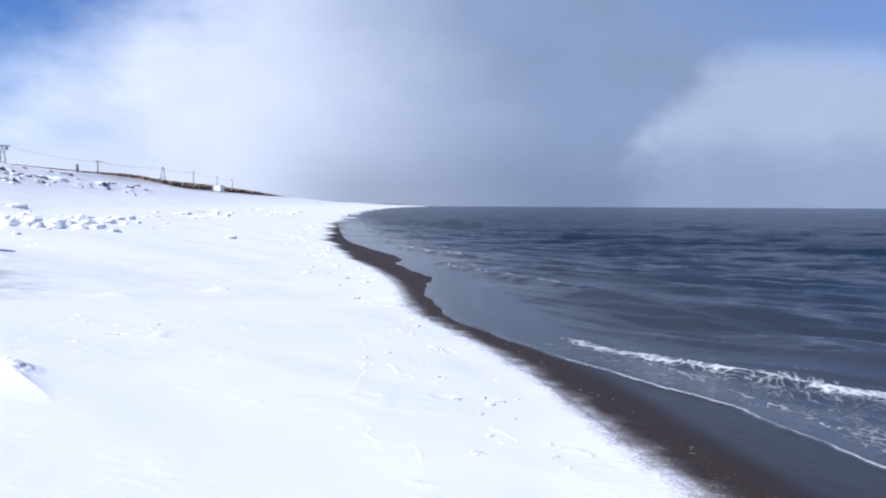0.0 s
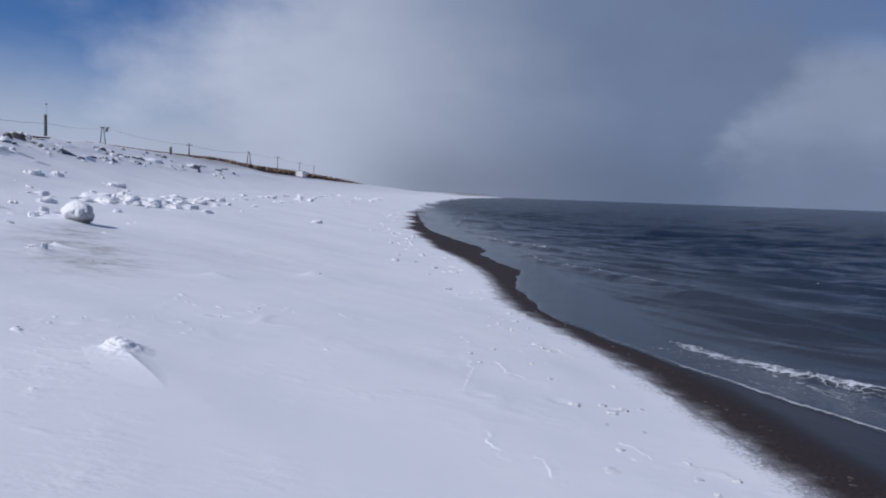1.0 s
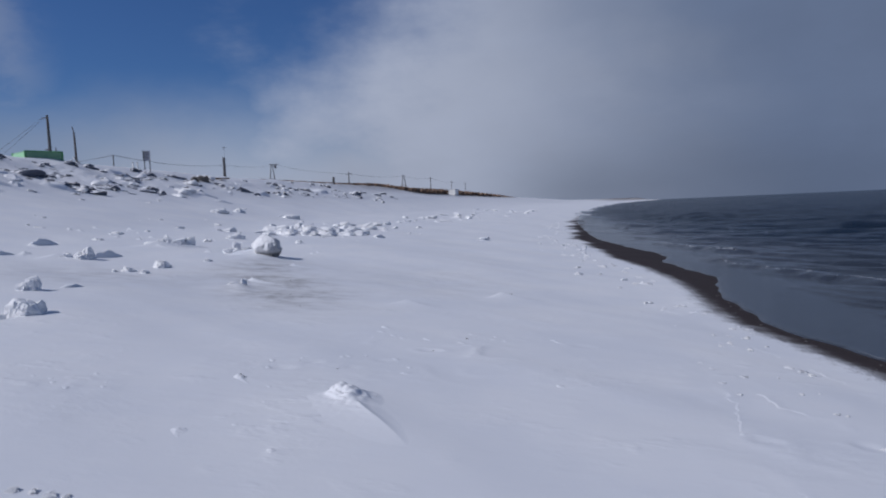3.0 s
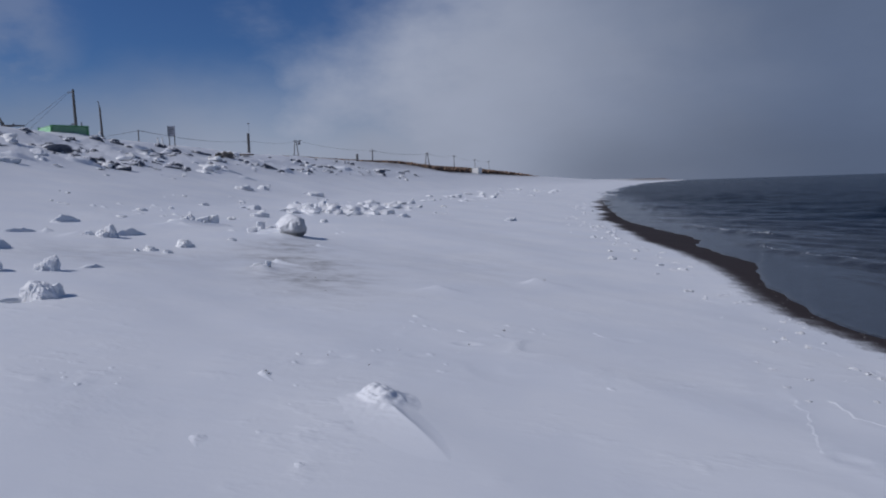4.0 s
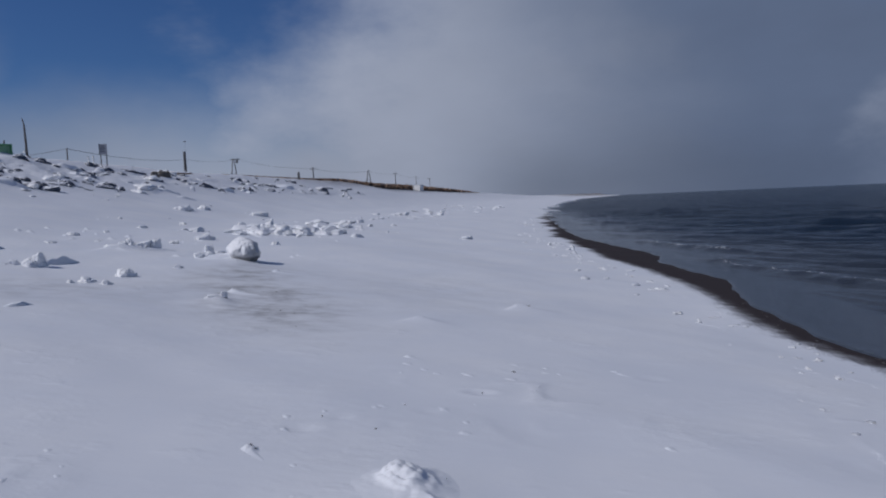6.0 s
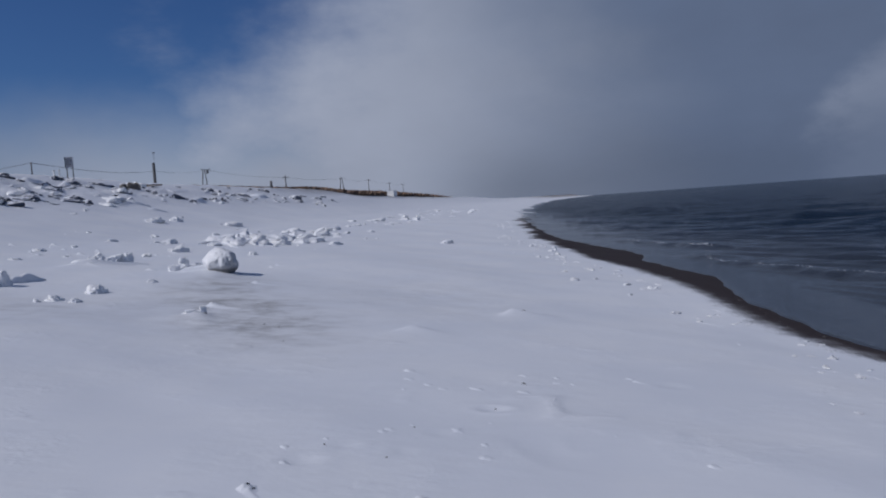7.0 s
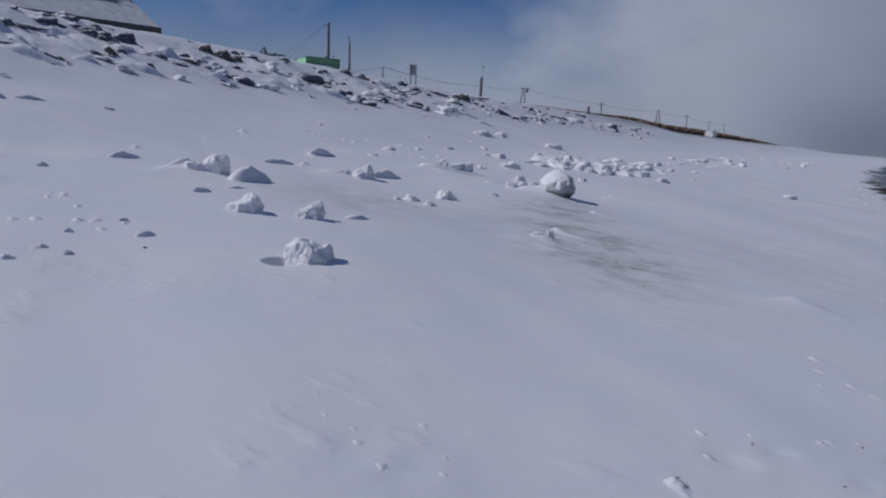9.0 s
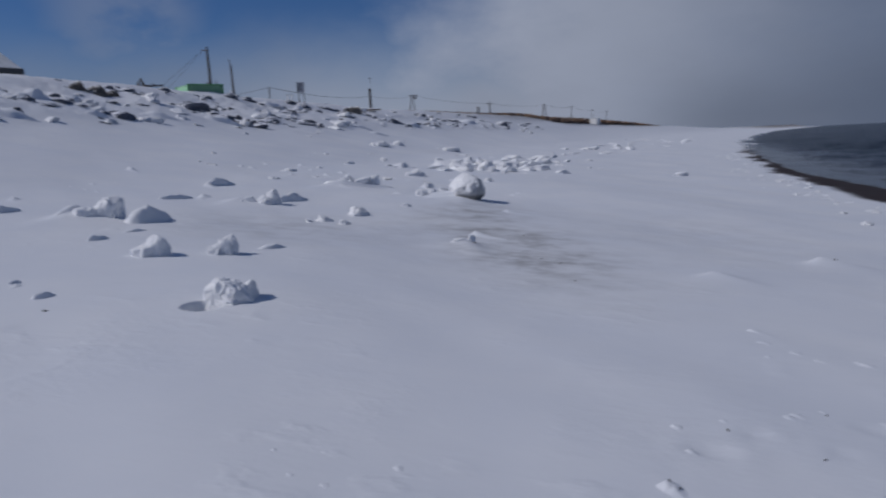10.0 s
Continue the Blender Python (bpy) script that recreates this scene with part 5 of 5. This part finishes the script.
def notice_sign():
    z = gz(-26.4, 47.75)
    root = holder("notice_board", -26.4, 47.75, z - 0.1, 20)
    for s in (-1, 1):
        part("leg", rod(bmesh.new(), (s * 0.17, 0, 0), (s * 0.17, 0, 1.45), 0.032, 0.032, 8), M_POLE, root)
    part("board", box(bmesh.new(), -0.23, 0.23, -0.05, -0.02, 0.78, 1.45, 0.006), M_BOARD, root)
    part("rim", box(bmesh.new(), -0.25, -0.21, -0.07, -0.012, 0.76, 1.47, 0.006), M_POLE, root)
    for i, wdt in enumerate((0.34, 0.40, 0.28, 0.36)):
        part("text_bar", box(bmesh.new(), -0.18, -0.18 + 0.85 * wdt, -0.056, -0.0502, 1.30 - i * 0.12, 1.34 - i * 0.12), M_POLE, root)
    tagged(root, "grey notice board on two posts standing in snow", "sign")


def brace_post():
    z = gz(-36.1, 83.0)
    root = holder("boundary_post", -36.1, 83.0, z - 0.2)
    top = 8.66 - z + 0.2
    part("post", rod(bmesh.new(), (0, 0, 0), (0.0, 0, top), 0.17, 0.15, 10), M_POLE, root)
    part("brace", rod(bmesh.new(), (-0.75, 0, 0.2), (-0.05, 0, 1.25), 0.07, 0.06, 8), M_POLE, root)
    part("mast", rod(bmesh.new(), (0.1, 0, top - 0.1), (0.12, 0, top + 1.15), 0.014, 0.014, 6), M_STEEL, root)
    part("vane", box(bmesh.new(), -0.06, 0.26, -0.03, 0.03, top + 1.08, top + 1.2, 0.02), M_STEEL, root)
    tagged(root, "stout dark wooden post with a slanting brace", "post")


def fence_post(x, y, top, r=0.03):
    root = new("fence_post", mesh_of("fence_post", rod(bmesh.new(), (0, 0, -0.2), (0, 0, top), r, r * 0.9, 8), M_POLE))
    root.matrix_world = pose(x, y, gz(x, y))
    tagged(root, "thin dark fence post standing on the snowy crest", "post", "posts along the crest")


def marker_stake(x, y):
    z = gz(x, y)
    root = holder("marker_stake", x, y, z)
    part("stake", rod(bmesh.new(), (0, 0, -0.1), (0, 0, 0.42), 0.055, 0.05, 10), M_WHITE, root)
    part("cap", rod(bmesh.new(), (0, 0, 0.42), (0, 0, 0.47), 0.06, 0.03, 10), M_STEEL, root)
    tagged(root, "short white marker stake in the snow", "stake", "pair of white marker stakes")


def power_frame(x, y, base, top, wide, arms=True):
    """A timber H-frame of the power line, far off on the upland."""
    root = holder("power_pole", x, y, base, 10)
    h = top - base
    part("leg", rod(bmesh.new(), (-wide / 2, 0, 0), (-wide * 0.08, 0, h), 0.14, 0.10, 8), M_FAR_POLE, root)
    part("leg", rod(bmesh.new(), (wide / 2, 0, 0), (wide * 0.08, 0, h), 0.14, 0.10, 8), M_FAR_POLE, root)
    part("brace", rod(bmesh.new(), (-wide * 0.28, 0, h * 0.5), (wide * 0.28, 0, h * 0.5), 0.05, 0.05, 6), M_FAR_POLE, root)
    if arms:
        part("crossarm", box(bmesh.new(), -0.6, 1.4, -0.06, 0.06, h - 0.15, h, 0.01), M_FAR_POLE, root)
        part("transformer", rod(bmesh.new(), (0.75, 0, h - 0.95), (0.75, 0, h - 0.25), 0.28, 0.28, 12), M_STEEL, root)
    tagged(root, "timber two-legged power pole on the snowy upland", "power pole", "poles of the power line")


def single_pole(x, y, base, top, arm=0.7):
    root = holder("power_pole", x, y, base, 5)
    h = top - base
    part("pole", rod(bmesh.new(), (0, 0, 0), (0, 0, h), 0.15, 0.10, 8), M_FAR_POLE, root)
    part("crossarm", box(bmesh.new(), -arm, arm, -0.05, 0.05, h - 0.45, h - 0.33, 0.01), M_FAR_POLE, root)
    tagged(root, "slim timber power pole on the upland", "power pole", "poles of the power line")


pole_with_stays()
thin_pole()
notice_sign()
brace_post()
fence_post(-27.3, 45.2, 0.75, 0.04)
fence_post(-30.5, 37.1, 0.65, 0.05)
fence_post(-26.7, 97.0, 1.0, 0.17)
fence_post(-29.6, 31.0, 0.35, 0.04)
marker_stake(-27.75, 48.3)
marker_stake(-27.45, 48.35)
power_frame(-57.4, 158.6, gz(-57.4, 158.6) - 0.3, 13.2, 1.7)
single_pole(-37.1, 148.0, gz(-37.1, 148.0) - 0.3, 9.95)
power_frame(-34.2, 199.6, gz(-34.2, 199.6) - 0.3, 11.3, 1.6, False)
single_pole(-31.9, 240.3, gz(-31.9, 240.3) - 0.3, 12.2)
single_pole(-30.9, 300.8, gz(-30.9, 300.8) - 0.3, 12.9)
single_pole(-28.4, 341.0, gz(-28.4, 341.0) - 0.3, 13.4)


def cable(points, sag, r):
    cu = bpy.data.curves.new("power_cable", "CURVE")
    cu.dimensions, cu.bevel_depth, cu.bevel_resolution = "3D", r, 1
    sp = cu.splines.new("POLY")
    pts = []
    for (a, b) in zip(points, points[1:]):
        a, b = Vector(a), Vector(b)
        for i in range(12):
            k = i / 12
            p = a.lerp(b, k)
            p.z -= sag * 4 * k * (1 - k)
            pts.append(p)
    pts.append(Vector(points[-1]))
    sp.points.add(len(pts) - 1)
    for s, p in zip(sp.points, pts):
        s.co = (*p, 1)
    cu.materials.append(M_CABLE)
    ob = new("power_cable", cu)
    tagged(ob, "thin dark cable sagging between poles", "cable", "cables of the power line")


cable([(-45.0, 60.0, 6.85), (-27.3, 45.2, gz(-27.3, 45.2) + 0.72)], 0.2, 0.012)
cable([(-27.3, 45.2, gz(-27.3, 45.2) + 0.72), (-36.1, 83.0, 7.75), (-57.3, 158.6, 13.0)], 0.35, 0.015)
cable([(-56.8, 158.6, 13.1), (-37.1, 148.0, 9.6), (-34.2, 199.6, 11.1), (-31.9, 240.3, 11.8), (-30.9, 300.8, 12.5), (-28.4, 341.0, 13.0)], 0.5, 0.022)


def white_shed():
    x = float(crest_x(np.array([259.0]))[0]) + 0.3
    root = holder("white_shed", x, 259.0, gz(x, 259.0) - 0.1, -28)
    part("wall", box(bmesh.new(), -1.45, 1.45, -1.1, 1.1, 0, 2.0, 0.02), M_WHITE, root)
    part("roof", box(bmesh.new(), -1.55, 1.55, -1.2, 1.2, 2.0, 2.12, 0.02), M_WHITE, root)
    part("door", box(bmesh.new(), 0.3, 1.1, -1.13, -1.102, 0.1, 1.8), M_WHITE, root)
    tagged(root, "small white shed before dry scrub, far down the beach", "shed")


white_shed()


# ---------------------------------------------------------------- house behind the bank
def slab(verts, thick):
    """A flat plate with thickness, from its outline."""
    bm = bmesh.new()
    vs = [bm.verts.new(v) for v in verts]
    f = bm.faces.new(vs)
    f.normal_update()
    if f.normal.z < 0:
        f.normal_flip()
    down = [bm.verts.new(Vector(v) - Vector((0, 0, thick))) for v in verts]
    bm.faces.new(down[::-1])
    n = len(vs)
    for i in range(n):
        bm.faces.new((vs[i], down[i], down[(i + 1) % n], vs[(i + 1) % n]))
    bmesh.ops.recalc_face_normals(bm, faces=bm.faces)
    return bm


def house():
    """Low house behind the bank; its front eave runs back from the corner along local -y."""
    root = holder("house", -40.0, 38.6, 0, -20)
    yl, ze, xr, yr, zr, xb = -27.0, 7.5, -5.0, -0.5, 10.2, -10.0
    base = gz(-44, 34) - 0.4
    part("wall", box(bmesh.new(), xb + 0.5, -0.5, yl + 0.5, -0.5, base, ze - 0.12), M_WALL, root)
    part("roof_front", slab([(0, yl, ze), (0, 0, ze), (xr, yr, zr), (xr, yl, zr)], 0.10), M_ROOF, root)
    part("roof_back", slab([(xb, yl, ze), (xr, yl, zr), (xr, yr, zr), (xb, 0, ze)], 0.10), M_ROOF, root)
    part("roof_end", slab([(0, 0, ze), (xb, 0, ze), (xr, yr, zr)], 0.10), M_ROOF, root, "snow-covered end slope")
    part("fascia", box(bmesh.new(), -0.02, 0.06, yl, 0.06, ze - 0.40, ze + 0.01, 0.01), M_FASCIA, root)
    part("fascia", box(bmesh.new(), xb, -0.03, 0.0, 0.06, ze - 0.40, ze + 0.01, 0.01), M_FASCIA, root)
    part("ridge_cap", box(bmesh.new(), xr - 0.12, xr + 0.12, yl, -5.5, zr - 0.02, zr + 0.42, 0.03), M_RIDGE, root)
    part("ridge_cap", box(bmesh.new(), xr - 0.12, xr + 0.12, -4.2, yr + 0.05, zr - 0.02, zr + 0.14, 0.03), M_RIDGE, root)
    bm = bmesh.new()
    rows = []
    for i in range(80):
        y = -21.0 + i * 0.25
        lift = 0.42 if y < -5.6 else -0.02
        n = noise.fractal(Vector((y * 0.7, 3.0, 0)), 0.8, 2.0, 3)
        tall = max(0.02, 0.03 + 0.05 * n + 0.58 * math.exp(-((y + 8.6) / 1.9) ** 4) * (1 + 0.5 * n)) * min(1.0, 0.2 + 0.4 * min(i, 79 - i))
        rows.append([bm.verts.new((xr - 0.25 + 0.22 * math.cos(a * math.pi / 8), y, zr + lift + tall * math.sin(a * math.pi / 8) - (0.3 if a in (0, 8) else 0))) for a in range(9)])
    for r0, r1 in zip(rows, rows[1:]):
        for a in range(8):
            bm.faces.new((r0[a], r0[a + 1], r1[a + 1], r1[a]))
    bmesh.ops.recalc_face_normals(bm, faces=bm.faces)
    part("ridge_snow", bm, M_CLUMP, root, "snow lying along the ridge", True)
    part("gable_wall", slab([(1.2, -15.8, 9.9), (1.2, -10.2, 7.45), (0.3, -10.2, 7.45), (0.3, -15.8, 9.9)], 2.8), M_WALL, root)
    part("gable_fascia", slab([(1.5, -16.0, 10.45), (1.5, -9.4, 7.56), (0.07, -9.4, 7.56), (0.07, -16.0, 10.45)], 0.5), M_FASCIA, root)
    part("gable_fascia", slab([(1.5, -22.6, 7.56), (1.5, -16.0, 10.45), (0.07, -16.0, 10.45), (0.07, -22.6, 7.56)], 0.5), M_FASCIA, root)
    for y in (-9.5, -6.0, -3.0):
        win = part("window", box(bmesh.new(), -0.51, -0.44, y, y + 1.5, ze - 1.9, ze - 0.7, 0.01), M_FASCIA, root)
        part("pane", box(bmesh.new(), -0.439, -0.43, y + 0.08, y + 1.42, ze - 1.82, ze - 0.78), M_GLASS, win)
    mast = part("antenna_mast", rod(bmesh.new(), (xr, -6.4, zr), (xr, -6.4, zr + 1.75), 0.025, 0.025, 8), M_STEEL, root)
    part("antenna_boom", rod(bmesh.new(), (xr, -7.1, zr + 1.65), (xr, -5.8, zr + 1.65), 0.02, 0.02, 6), M_STEEL, mast)
    for i in range(7):
        y = -7.0 + i * 0.18
        part("antenna_rod", rod(bmesh.new(), (xr - 0.3, y, zr + 1.65), (xr + 0.3, y, zr + 1.65), 0.01, 0.01, 5), M_STEEL, mast)
    tagged(root, "low house with dark green hipped roof drifted with snow", "house")


house()

# ---------------------------------------------------------------- dry scrub on the upland
def scrub():
    r = np.random.default_rng(5)
    verts, faces = [], []
    for _ in range(17000):
        y = r.uniform(72, 372)
        tall = float(np.interp(y, (72, 108, 135, 165, 200, 261, 332, 372), (0.12, 0.3, 0.6, 0.95, 1.6, 2.0, 1.3, 0.15)))
        x = float(crest_x(np.array([y]))[0]) - abs(r.normal(0, 3.0)) - 0.8 - (2.0 if 250 < y < 262 else 0.0)
        z = gz_fast(x, y)
        h = tall * r.uniform(0.5, 1.05)
        a, wd = r.uniform(0, 3.14), r.uniform(0.18, 0.5)
        lx, ly = r.normal(0, 0.25 * h), r.normal(0, 0.25 * h)
        c, s = math.cos(a) * wd, math.sin(a) * wd
        n = len(verts)
        verts += [(x - c, y - s, z - 0.1), (x + c, y + s, z - 0.1), (x + 0.8 * c + lx, y + 0.8 * s + ly, z + h * 0.7), (x + lx * 1.3, y + ly * 1.3, z + h), (x - 0.9 * c + lx, y - 0.9 * s + ly, z + h * 0.6)]
        faces.append((n, n + 1, n + 2, n + 3, n + 4))
    me = bpy.data.meshes.new("dry_scrub")
    me.from_pydata(verts, [], faces)
    me.materials.append(M_SCRUB)
    ob = new("dry_scrub", me)
    tagged(ob, "brown winter scrub and dead grass on the upland", "scrub", kind="stuff")


def gz_fast(x, y):
    return float(ground_z(np.array([x]), np.array([y]), False)[0])


scrub()
